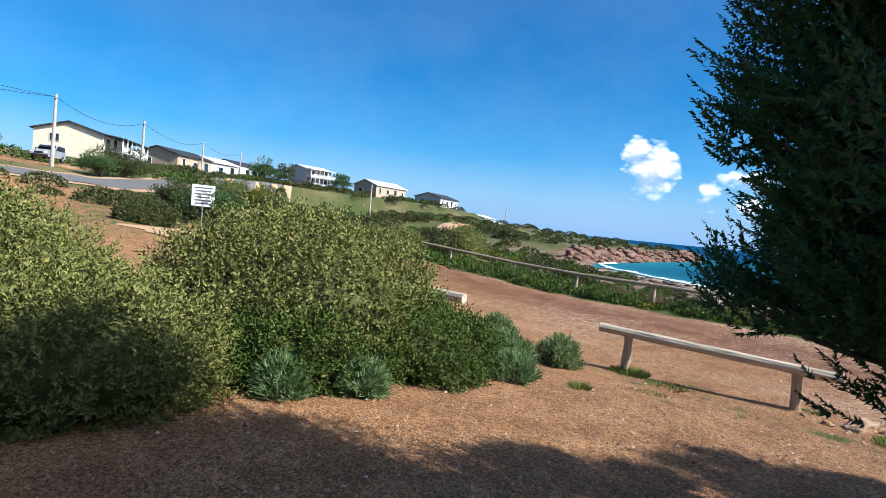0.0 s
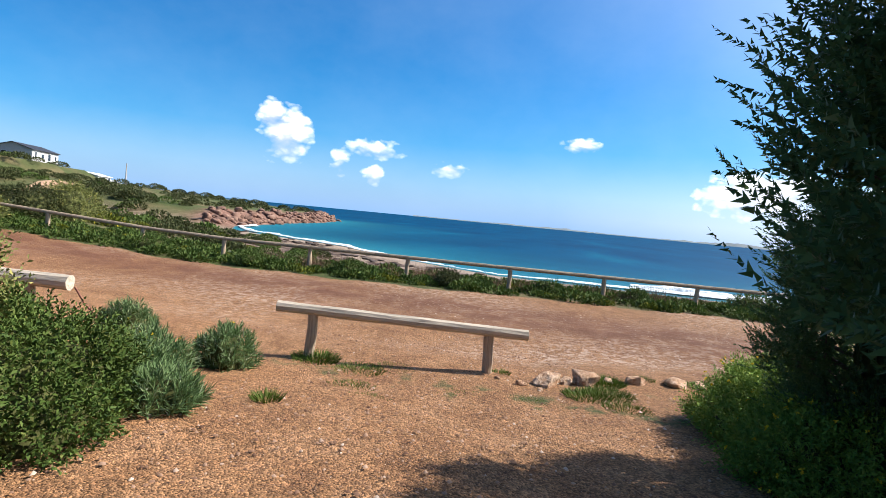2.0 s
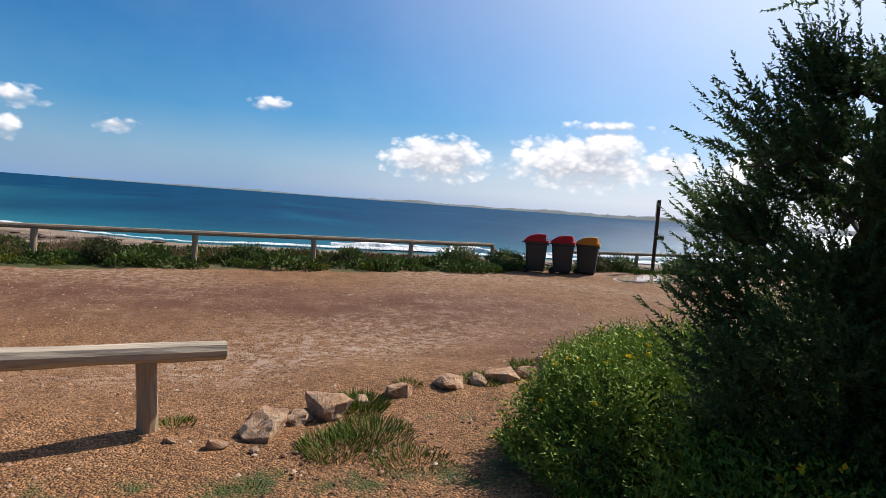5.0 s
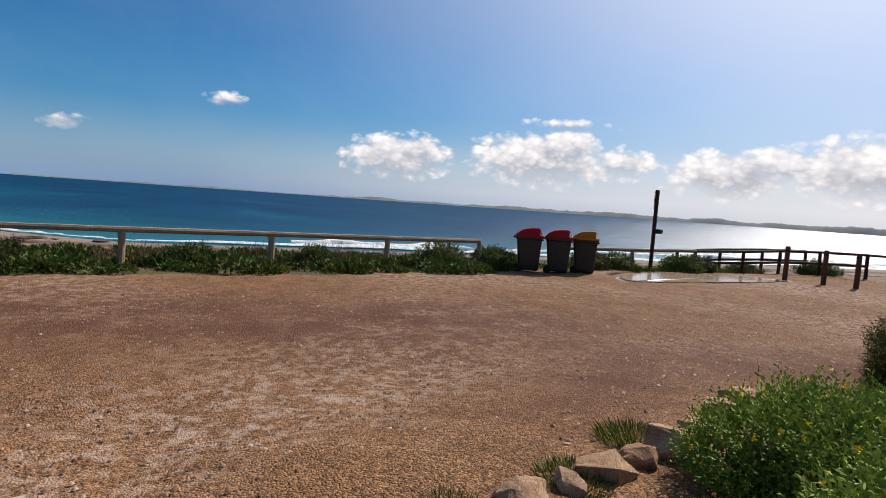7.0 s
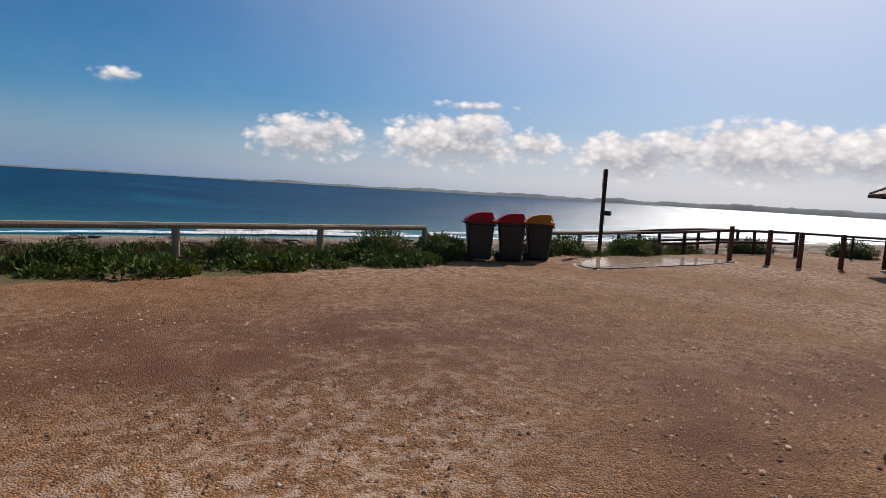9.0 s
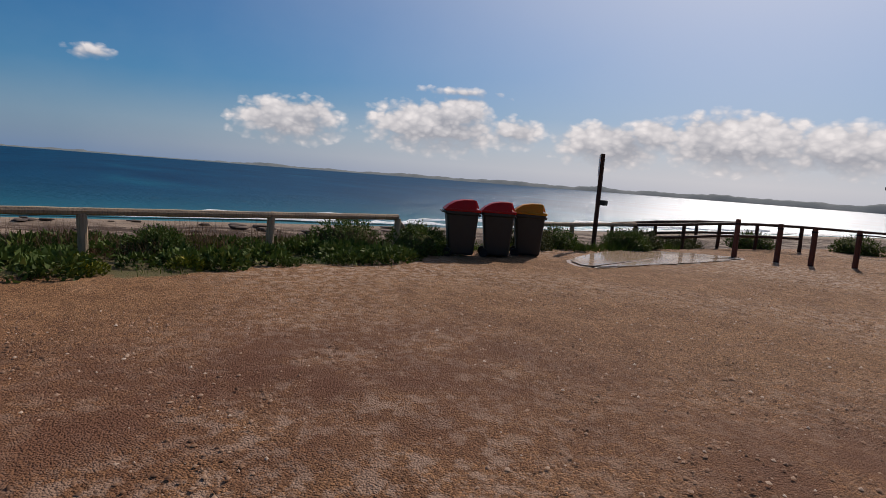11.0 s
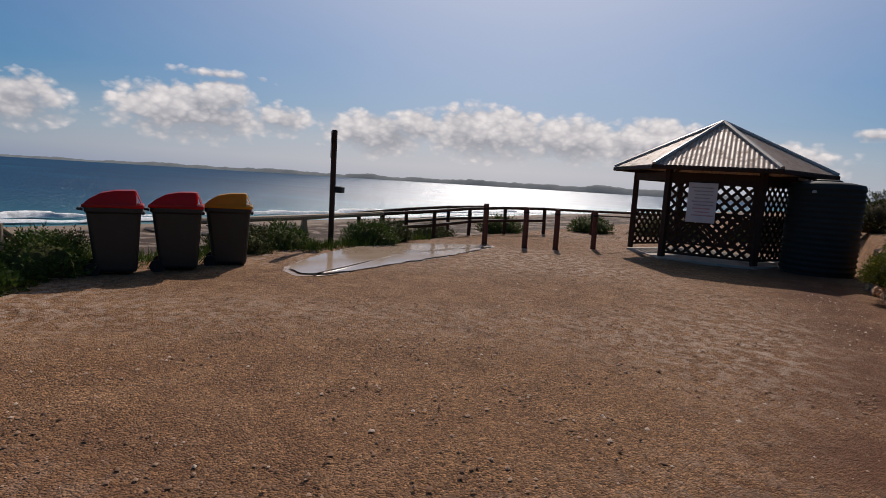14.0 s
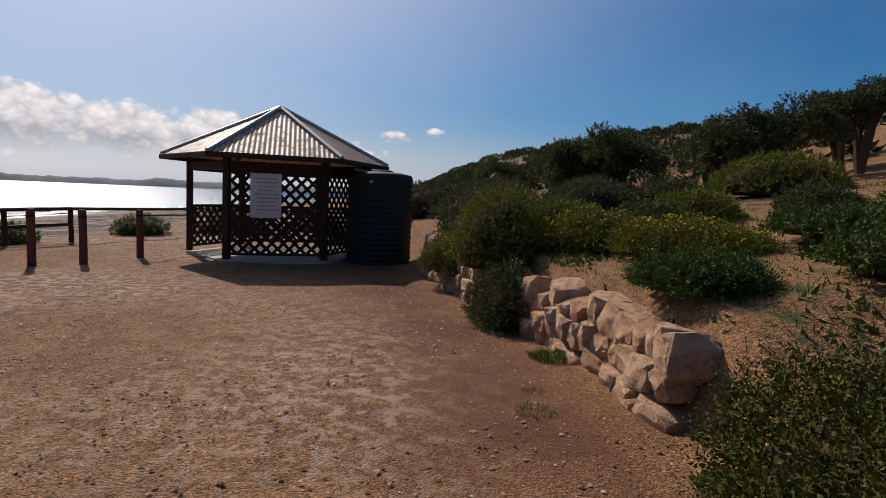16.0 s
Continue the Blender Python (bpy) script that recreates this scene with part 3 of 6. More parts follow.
def height(x, y):
    x, y = np.asarray(x, float), np.asarray(y, float)
    d = shore_distance(x, y)
    # path, verge and yard
    e = edge_x(y)
    yard = -0.75 + 0.75 * (1 - sstep(0.5, 10.5, x)) ** 1.1 - 0.05 * sstep(3, 8, x) * (1 - sstep(8, 11, x))
    u = x - (e - 8.3) * np.clip((x - 4) / 4, 0, 1)
    verge = -0.04 * sstep(0, 2, u) - 0.13 * sstep(1.5, 4.5, u) - 0.26 * sstep(4, 8, u) - 0.32 * sstep(7.9, 11.2, u)
    k = sstep(-5, -2, y)
    h = yard * (1 - k) + verge * k
    # bank behind the stone wall, rising south and west
    south = sstep(-3.0, -9.5, y)
    dx = e - 0.25 - x
    bank = -0.75 + 0.80 * sstep(0.0, 0.35, dx) * sstep(-6.3, -9.5, y) + 0.15 * np.clip(dx, 0, 14) + 0.25 * np.clip(dx - 14, 0, 24) + 0.10 * np.clip(dx - 38, 0, 60)
    bank = bank + 0.14 * wave(x, y, 2.3) * sstep(1, 5, dx) + 0.7 * wave(x, y, 11, 1.0) * sstep(12, 30, dx)
    bank = bank + 5.0 * sstep(-35, -130, y) * sstep(4, 30, dx)
    h = np.where(dx > 0, h * (1 - south) + np.maximum(bank, -0.75) * south, h)
    # slope to the north
    n = np.clip(y - 13, 0, 80) * 0.066 + np.clip(y - 93, 0, 130) * 0.05
    h = h + n * (1 - 0.3 * sstep(70, 210, x)) + sstep(20, 60, y) * 0.5 * wave(x, y, 17, 0.4)
    h = h - np.clip(-x - 2, 0, 6) * 0.03
    # shore
    beach = SEA_Z + np.where(d > 0, 0.045 * np.clip(d, 0, 22) + 0.10 * np.clip(d - 22, 0, 60), 0.05 * d)
    beach = beach + 0.10 * wave(x, y, 3.1, 2.0) * sstep(0, 6, d)
    cliff = SEA_Z + np.where(d > 0, 2.3 * sstep(-1, 6, d) + 0.075 * np.clip(d - 6, 0, 400), 0.15 * d) + 0.55 * wave(x, y, 2.6, 0.3) * sstep(-1, 3, d) * (1 - sstep(6, 10, d))
    k = sstep(50, 66, y) * sstep(78, 95, x)
    cap = beach * (1 - k) + cliff * k
    bw = sstep(21.2, 24.5, x + 0.0 * y)
    lim = np.where(d < 60, cap, 1e3)
    h = np.where((x > 21) | (d < 20), np.minimum(h, lim * bw + h * (1 - bw)), h)
    return np.where(d < -40, np.maximum(h, SEA_Z - 6), h)


def hz(x, y):
    return float(height(np.array([[x]]), np.array([[y]]))[0, 0])


def axis(dense0, dense1, step, far, grow):
    a = list(np.arange(dense0, dense1 + 1e-6, step))
    s, v = step, a[-1]
    while v < far:
        s *= grow
        v += s
        a.append(v)
    s, v = step, a[0]
    while v > -far:
        s *= grow
        v -= s
        a.insert(0, v)
    return np.array(a)


def grid_faces(nx, ny):
    i, j = np.meshgrid(np.arange(nx - 1), np.arange(ny - 1), indexing="ij")
    a = (i * ny + j).ravel()
    return np.stack([a, a + ny, a + ny + 1, a + 1], 1)


def put_attr(me, name, values):
    me.attributes.new(name, "FLOAT", "POINT").data.foreach_set("value", np.asarray(values, np.float32).ravel())


def build_ground():
    xs, ys = axis(-3, 25, 0.25, 900, 1.045), axis(-26, 14, 0.25, 1500, 1.045)
    X, Y = np.meshgrid(xs, ys, indexing="ij")
    Z = height(X, Y)
    d = shore_distance(X, Y)
    near = (np.abs(X - 12) < 25) & (np.abs(Y + 5) < 40)
    Z = Z + np.where(near & (d > 25), 0.012 * wave(X, Y, 0.35) + 0.015 * wave(X, Y, 0.8, 1.0), 0)
    me = fast_mesh("ground", np.stack([X, Y, Z], -1).reshape(-1, 3), grid_faces(len(xs), len(ys)), M_GROUND, True)
    e = edge_x(Y)
    far_edge = np.interp(Y, [-20, -16, -9, -6, -5, -1.5, 2.5, 6.3, 13.5, 22.6, 30], [22.5, 21.6, 21.3, 20.9, 20.1, 18.95, 18.4, 17.5, 17.0, 15.6, 14.2]) + 0.15 * np.sin(Y * 2.1)
    seaward = sstep(-0.3, 0.5, X - far_edge)
    bank = sstep(0.1, 1.2, e - X) * sstep(-3, -7, Y) * (0.38 + 0.4 * wave(X, Y, 2.2, 0.7))
    north = (0.58 + 0.32 * wave(X, Y, 5.0, 0.9) + 0.3 * wave(X, Y, 13.0, 0.2)) * sstep(9, 13, Y - 0.25 * X) * (1 - sstep(-1.0, 0.5, X - 8.6) * (1 - sstep(16, 30, Y)))
    verge = 0.42 * sstep(0.2, 1.2, X - 6) * sstep(0.2, 0.9, e - X) * (Y < 6)
    behind = np.maximum(sstep(-2, -5, X) * sstep(-9, -5, Y) * (Y < 20), sstep(56, 64, Y) * sstep(88, 96, X))
    grass = np.clip(np.maximum.reduce([seaward, bank, north, verge, behind]), 0, 1)
    sand = (1 - sstep(24, 31, d)) * (1 - sstep(50, 60, Y) * sstep(75, 90, X))
    rock = sstep(48, 60, Y) * sstep(76, 88, X) * (1 - sstep(5, 9, d))
    yard = sstep(0.5, 2.0, X - e) * (1 - seaward)
    put_attr(me, "grass", grass)
    put_attr(me, "sand", sand)
    put_attr(me, "rock", rock)
    put_attr(me, "weed", sstep(2, 8, d) * (1 - sstep(20, 26, d)))
    put_attr(me, "pale", yard * np.clip(0.45 + 0.8 * wave(X, Y, 1.7, 0.2), 0, 1))
    lane = np.exp(-((X - 14.4 - 0.8 * np.sin(Y * 0.12)) / 2.1) ** 2) * sstep(-7, -2, Y) * yard
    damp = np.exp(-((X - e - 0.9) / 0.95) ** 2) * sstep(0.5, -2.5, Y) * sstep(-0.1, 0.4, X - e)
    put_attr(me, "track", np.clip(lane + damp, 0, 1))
    tagged(new("ground", me), "red-brown gravel yard, path, grassy banks and beach", "ground", kind="structure")


build_ground()


def build_sea():
    xs, ys = axis(40, 130, 2.5, 4300, 1.09), axis(-120, 110, 2.5, 4300, 1.09)
    xs = xs[xs > 25]
    X, Y = np.meshgrid(xs, ys, indexing="ij")
    d = -shore_distance(X, Y)
    Z = np.full_like(X, SEA_Z) + 0.10 * wave(X, Y * 0.4, 2.5) * sstep(0, 15, d) * (1 - sstep(120, 250, d))
    me = fast_mesh("sea", np.stack([X, Y, Z], -1).reshape(-1, 3), grid_faces(len(xs), len(ys)), M_SEA, True)
    put_attr(me, "shallow", np.exp(-np.clip(d, 0, 1e4) / 16.0))
    tagged(new("water_sea", me), "blue-green sea with small wind waves", "sea", kind="structure")


build_sea()


def shoreline(offset, y0, y1, step=0.7):
    """Points along the waterline, pushed out to sea by offset."""
    pts = []
    seg = [p for p in SHORE]
    for a, b in zip(seg[:-1], seg[1:]):
        L = np.linalg.norm(b - a)
        n = np.array([(b - a)[1], -(b - a)[0]]) / L
        for t in np.arange(0, L, step):
            p = a + (b - a) * t / L
            if y0 <= p[1] <= y1:
                pts.append(p + n * offset)
    return np.array(pts)


def surf(label, offset, width, y0, y1, lift, seed):
    """A broken white line of foam."""
    p = shoreline(offset, y0, y1)
    n = len(p)
    t = unit(np.gradient(p, axis=0))
    nr = np.stack([t[:, 1], -t[:, 0]], 1)
    rng = np.random.default_rng(seed)
    rough = np.convolve(rng.normal(size=n + 8), np.ones(9) / 3, "valid")
    w = width * (0.45 + 0.35 * np.sin(np.arange(n) * 0.05 + seed) ** 2 + 0.22 * rough)
    w = np.where(w < 0.2, 0.02, w)
    mid = p + nr * (0.8 * np.sin(np.arange(n) * 0.06 + 2 * seed) + 0.35 * rough)[:, None] * 1.5
    rows = []
    for k, hgt in ((-0.5, 0.0), (-0.2, 0.7), (0.15, 1.0), (0.5, 0.05)):
        q = mid + nr * (w * k)[:, None]
        rows.append(np.column_stack([q, SEA_Z + 0.13 + lift * hgt * np.clip(w / width, 0, 1)]))
    V = np.stack(rows, 1).reshape(-1, 3)
    tagged(new("surf", fast_mesh("surf", V, grid_faces(n, 4), M_FOAM, True)), label, "surf", kind="stuff")


surf("white foam of a wave breaking along the beach", 1.0, 1.7, -150, 62, 0.25, 1)
surf("white crest of a small breaking wave", 5.0, 0.8, -90, -4, 0.45, 2)


def far_coast():
    """The low coast across the bay, a thin strip of hills on the horizon."""
    az = np.radians(np.arange(-100, 16, 0.25))
    n = len(az)
    rng = np.random.default_rng(4)
    r = 3900 - 900 * sstep(-40, -100, np.degrees(az))
    nz = np.convolve(rng.normal(size=n + 10), np.ones(11) / 4, "valid")
    h = (9 + 17 * sstep(-30, -65, np.degrees(az)) + 6 * nz) * (0.25 + 0.75 * sstep(14, -4, np.degrees(az)))
    h = np.clip(h, 2, 60) + 4 * (np.degrees(az) < -20)
    c = np.stack([np.cos(az), np.sin(az)], 1)
    V = []
    for k, rr in ((-3, -60), (0.75, 0), (1, 60), (0.8, 160), (-3, 230)):
        z = np.where(k < 0, -8, h * k)
        V.append(np.column_stack([c * (r + rr)[:, None], z]))
    V = np.stack(V, 1).reshape(-1, 3)
    m = Mat("far_hills", 0.95, 0, 0.1)
    m.colour(m.ramp(m.noise(0.01, 5), [(0.3, (0.13, 0.16, 0.17)), (0.7, (0.2, 0.22, 0.22))]))
    tagged(new("backdrop_coast", fast_mesh("far_coast", V, grid_faces(n, 5), m.m, True)), "low hazy coast on the horizon across the bay", "coast", kind="structure")


far_coast()


def build_road():
    """The sealed road that climbs to the houses, with its pale shoulders."""
    line = np.array([(-14, 47), (0, 50), (10, 54), (19, 62), (27, 74), (38, 92), (52, 112), (66, 132), (84, 152), (110, 170)], float)
    t = np.linspace(0, len(line) - 1, 120)
    c = np.column_stack([np.interp(t, np.arange(len(line)), line[:, i]) for i in (0, 1)])
    for _ in range(6):
        c[1:-1] = (c[:-2] + c[1:-1] * 2 + c[2:]) / 4
    nr = unit(np.gradient(c, axis=0))
    nr = np.stack([nr[:, 1], -nr[:, 0]], 1)
    for name, w, lift, mat, lab in (("road", 3.1, 0.16, M_ASPHALT, "grey sealed road climbing past the houses"), ("road_shoulder", 4.6, 0.10, M_SHOULDER, "pale sandy shoulder along the road")):
        rows = []
        for k in (-1, -0.5, 0, 0.5, 1):
            q = c + nr * (w * k)
            rows.append(np.column_stack([q, height(q[:, 0], q[:, 1]) + lift - 0.05 * abs(k)]))
        V = np.stack(rows, 1).reshape(-1, 3)
        tagged(new(name, fast_mesh(name, V, grid_faces(len(c), 5), mat, True)), lab, "road", kind="structure")


M_SHOULDER = plain("sandy_shoulder", (0.42, 0.26, 0.15), 0.95, 0, 0.2, 1.0)
build_road()


def patch(name, label, cx, cy, rx, ry, rot, mat, lift=0.05, n=28):
    """A flat uneven patch of bare earth draped on the slope."""
    rng = np.random.default_rng(int(abs(cx * 7 + cy)))
    V, F = [], []
    for i in range(6):
        for k in range(n):
            a = 2 * math.pi * k / n
            s = (i / 5) * (1 + 0.18 * math.sin(3 * a + cx) + 0.1 * math.sin(7 * a + cy))
            x, y = rx * s * math.cos(a), ry * s * math.sin(a)
            c, q = math.cos(rot), math.sin(rot)
            V.append((cx + x * c - y * q, cy + x * q + y * c))
    V = np.array(V)
    z = height(V[:, 0], V[:, 1]) + lift * (1 - 0.8 * np.repeat(np.arange(6) / 5, n) ** 4)
    F = [(i * n + k, i * n + (k + 1) % n, (i + 1) * n + (k + 1) % n, (i + 1) * n + k) for i in range(5) for k in range(n)]
    tagged(new(name, fast_mesh(name, np.column_stack([V, z]), F, mat, True)), label, "ground", kind="structure")


patch("ground_track", "bare sandy track on the green slope", 23, 46, 16, 1.6, 0.9, M_SHOULDER, 0.12)
patch("ground_cutting", "pale eroded sand face on the slope", 92, 98, 14, 2.6, 0.35, M_SHOULDER, 0.25)
patch("ground_clearing", "bare sandy ground beside the sign", 7.3, 21, 2.6, 1.4, 0.2, M_SHOULDER, 0.06)


def build_puddle():
    """A shallow muddy puddle with a wet pale rim."""
    pts = [(18.75, -8.9), (18.55, -9.7), (18.7, -11.2), (18.85, -13.0), (19.1, -14.6), (19.35, -15.7), (19.75, -15.6), (20.5, -14.6), (20.9, -13.2), (20.75, -11.8), (20.2, -10.4), (19.5, -9.2)]
    c = np.mean(pts, axis=0)
    loop = []
    n = len(pts)
    for i in range(n):
        p0, p1, p2, p3 = (np.array(pts[(i + k) % n]) for k in (-1, 0, 1, 2))
        for t in np.linspace(0, 1, 6, endpoint=False):
            loop.append(0.5 * (2 * p1 + (p2 - p0) * t + (2 * p0 - 5 * p1 + 4 * p2 - p3) * t * t + (3 * p1 - p0 - 3 * p2 + p3) * t ** 3))
    loop = np.array(loop) + np.random.default_rng(2).normal(size=(len(loop), 2)) * 0.03
    for name, s, z, mat, lab in (("puddle", 1.0, -0.722, M_PUDDLE, "shallow muddy puddle reflecting the sky"), ("puddle_rim", 1.045, -0.728, M_WETRIM, "wet pale muddy rim round the puddle")):
        m = len(loop)
        V = [(*(c + (p - c) * s * k), z - (0.02 if k == 1 and s > 1 else 0)) for k in (0.02, 0.5, 1) for p in loop]
        F = [(i * m + k, i * m + (k + 1) % m, (i + 1) * m + (k + 1) % m, (i + 1) * m + k) for i in range(2) for k in range(m)]
        F.append(tuple(range(m)))
        g = Geo().add(V, F)
        tagged(new(name, g.mesh(name, mat, True)), lab, "puddle", kind="structure")


M_WETRIM = plain("wet_mud", (0.42, 0.31, 0.23), 0.28, 0, 0.2, 4)
build_puddle()

# ---- timber ----


def log_between(a, b, r, material, name, parent, label="", seed=0, n=10, wob=0.10):
    a, b = Vector(a), Vector(b)
    L = (b - a).length
    k = max(2, int(L / 0.25))
    geo = Geo().tube([(L * i / k, 0, 0) for i in range(k + 1)], [r * (1 + 0.05 * math.sin(i * 1.7 + seed)) for i in range(k + 1)], n, wob, seed)
    ob = part(name, geo, material, parent, label)
    q = (b - a).to_track_quat("X", "Z")
    ob.matrix_local = Matrix.Translation(a) @ q.to_matrix().to_4x4()
    return ob


def post_at(x, y, z0, z1, r, name, parent, material=None, seed=0, n=10):
    k = 5
    geo = Geo().tube([(0.01 * math.sin(seed + i), 0.01 * math.cos(2 * seed + i), (z1 - z0) * i / k) for i in range(k + 1)], [r * (1 + 0.04 * math.sin(i * 2 + seed)) for i in range(k + 1)], n, 0.1, seed)
    ob = part(name, geo, material or M_POST, parent)
    ob.location = (x, y, z0)
    return ob


def log_barrier(label, ends, posts, top, r=0.075):
    t = thing("log_barrier", label, "barrier", group="log barriers along the yard")
    log_between((*ends[0], top[0]), (*ends[1], top[1]), r, M_LOG, "rail", t, seed=len(posts))
    for i, (x, y) in enumerate(posts):
        f = math.hypot(x - ends[0][0], y - ends[0][1]) / math.hypot(ends[1][0] - ends[0][0], ends[1][1] - ends[0][1])
        z = top[0] + (top[1] - top[0]) * f - r * 0.7
        post_at(x, y, hz(x, y) - 0.1, z, 0.062, "post", t, seed=i + 3)


log_barrier("weathered grey log rail on two short posts", [(7.50, 4.62), (8.28, 1.72)], [(7.62, 4.22), (8.17, 2.17)], (0.16, 0.06), 0.067)
log_barrier("thick weathered log rail beside the saltbush", [(6.3, 9.9), (7.1, 7.15)], [(6.4, 9.5), (6.97, 7.6)], (0.26, 0.17), 0.095)


def rail_fence(label, pts, ztops, r_rail=0.06, r_post=0.07, mat=None, mids=(), name="rail_fence"):
    t = thing(name, label, "fence")
    for i, (x, y) in enumerate(pts):
        post_at(x, y, hz(x, y) - 0.15, ztops[i], r_post, "post", t, mat, i)
    for i in range(len(pts) - 1):
        for dz in (0.0, *mids):
            log_between((*pts[i], ztops[i] + r_rail * 0.6 + dz), (*pts[i + 1], ztops[i + 1] + r_rail * 0.6 + dz), r_rail, mat or M_POST, "rail", t, "", i, 8)
    return t


FENCE = [(16.9, 22.6), (17.6, 18.9), (18.2, 15.6), (18.55, 12.7), (18.9, 9.7), (19.2, 6.4), (19.6, 3.1), (20.1, 0.15), (20.5, -2.7), (21.0, -5.5)]
fence = rail_fence("weathered grey timber post and rail fence beside the beach", FENCE, [max(-0.05, hz(*p) + 0.62) for p in FENCE])
log_between((21.0, -5.5, -0.08), (21.25, -6.3, -0.72), 0.04, M_POST, "brace", fence)
FENCE2 = [(22.1, -8.9), (22.3, -11.9), (22.5, -14.9)]
rail_fence("low timber rail fence behind the puddle", FENCE2, [-0.22, -0.2, -0.15])

# ramp down to the beach, with rails on both sides
RAMP1 = [(22.5, -14.9), (22.0, -16.7), (21.7, -18.2), (21.3, -19.8), (20.6, -21.4)]
RAMP2 = [(23.9, -15.4), (23.5, -17.2), (23.1, -19.0), (22.6, -20.8)]
rail_fence("timber handrail of the beach ramp", RAMP1, [-0.15, -0.05, 0.05, 0.1, 0.12], 0.05, 0.06, M_TIMBER, (-0.42,), "ramp_rail")
rail_fence("timber handrail of the beach ramp", RAMP2, [-0.25, -0.1, 0.0, 0.05], 0.05, 0.06, M_TIMBER, (-0.4,), "ramp_rail")
RAIL3 = [(20.6, -21.4), (19.6, -23.4), (18.6, -25.2), (17.2, -26.4), (15.5, -27.0), (13.5, -27.2)]
rail_fence("timber rail fence above the beach beyond the shelter", RAIL3, [0.12, 0.1, 0.1, 0.1, 0.1, 0.1], 0.045, 0.05, M_TIMBER)

for i, (x, y, top) in enumerate([(19.85, -16.15, 0.36), (18.8, -16.5, 0.34), (18.15, -17.05, 0.33), (17.55, -18.25, 0.33)]):
    b = thing("bollard", "dark red-brown timber bollard standing in the gravel", "bollard", Matrix.Translation((x, y, hz(x, y))), "row of bollards")
    part("post", Geo().tube([(0, 0, -0.1), (0, 0, 0.5), (0.01, 0, top - hz(x, y) - 0.03), (0.01, 0, top - hz(x, y))], [0.075, 0.073, 0.072, 0.058], 12, 0.06, i), M_BOLLARD, b)
    part("cap_band", Geo().lathe([(0.075, 0), (0.078, 0.01), (0.078, 0.035), (0.075, 0.045)], (0.01, 0, top - hz(x, y) - 0.16), 14), M_BLACK, b)
wire = thing("barrier_cable", "thin dark cable strung between the bollards", "cable")
for a, b in (((17.55, -18.25, 0.2), (16.9, -20.6, 0.15)),):
    log_between(a, b, 0.018, M_BLACK, "cable", wire, n=6)


def sign_post():
    x, y = 21.6, -12.1
    z = hz(x, y)
    s = thing("sign_post", "thin timber post with a narrow sign plate and small box", "sign", Matrix.Translation((x, y, z)))
    part("post", Geo().bevel_box((0, 0, (1.9 - z) / 2 - 0.1), (0.11, 0.09, 1.9 - z + 0.2), 0.012, pose(0, 0, 0, 0, 0, 25)), M_TIMBER, s)
    part("sign_plate", Geo().bevel_box((0.07, 0.0, 1.9 - z - 0.33), (0.02, 0.30, 0.6), 0.006, pose(0, 0, 0, 0, 0, 47)), M_WHITE, s, "narrow pale sign plate seen edge on")
    part("box", Geo().bevel_box((-0.12, -0.10, 1.32), (0.2, 0.22, 0.15), 0.02, pose(0, 0, 0, 0, 0, 25)), M_TANK, s, "small dark box on the post")


sign_post()

# ---- bins ----


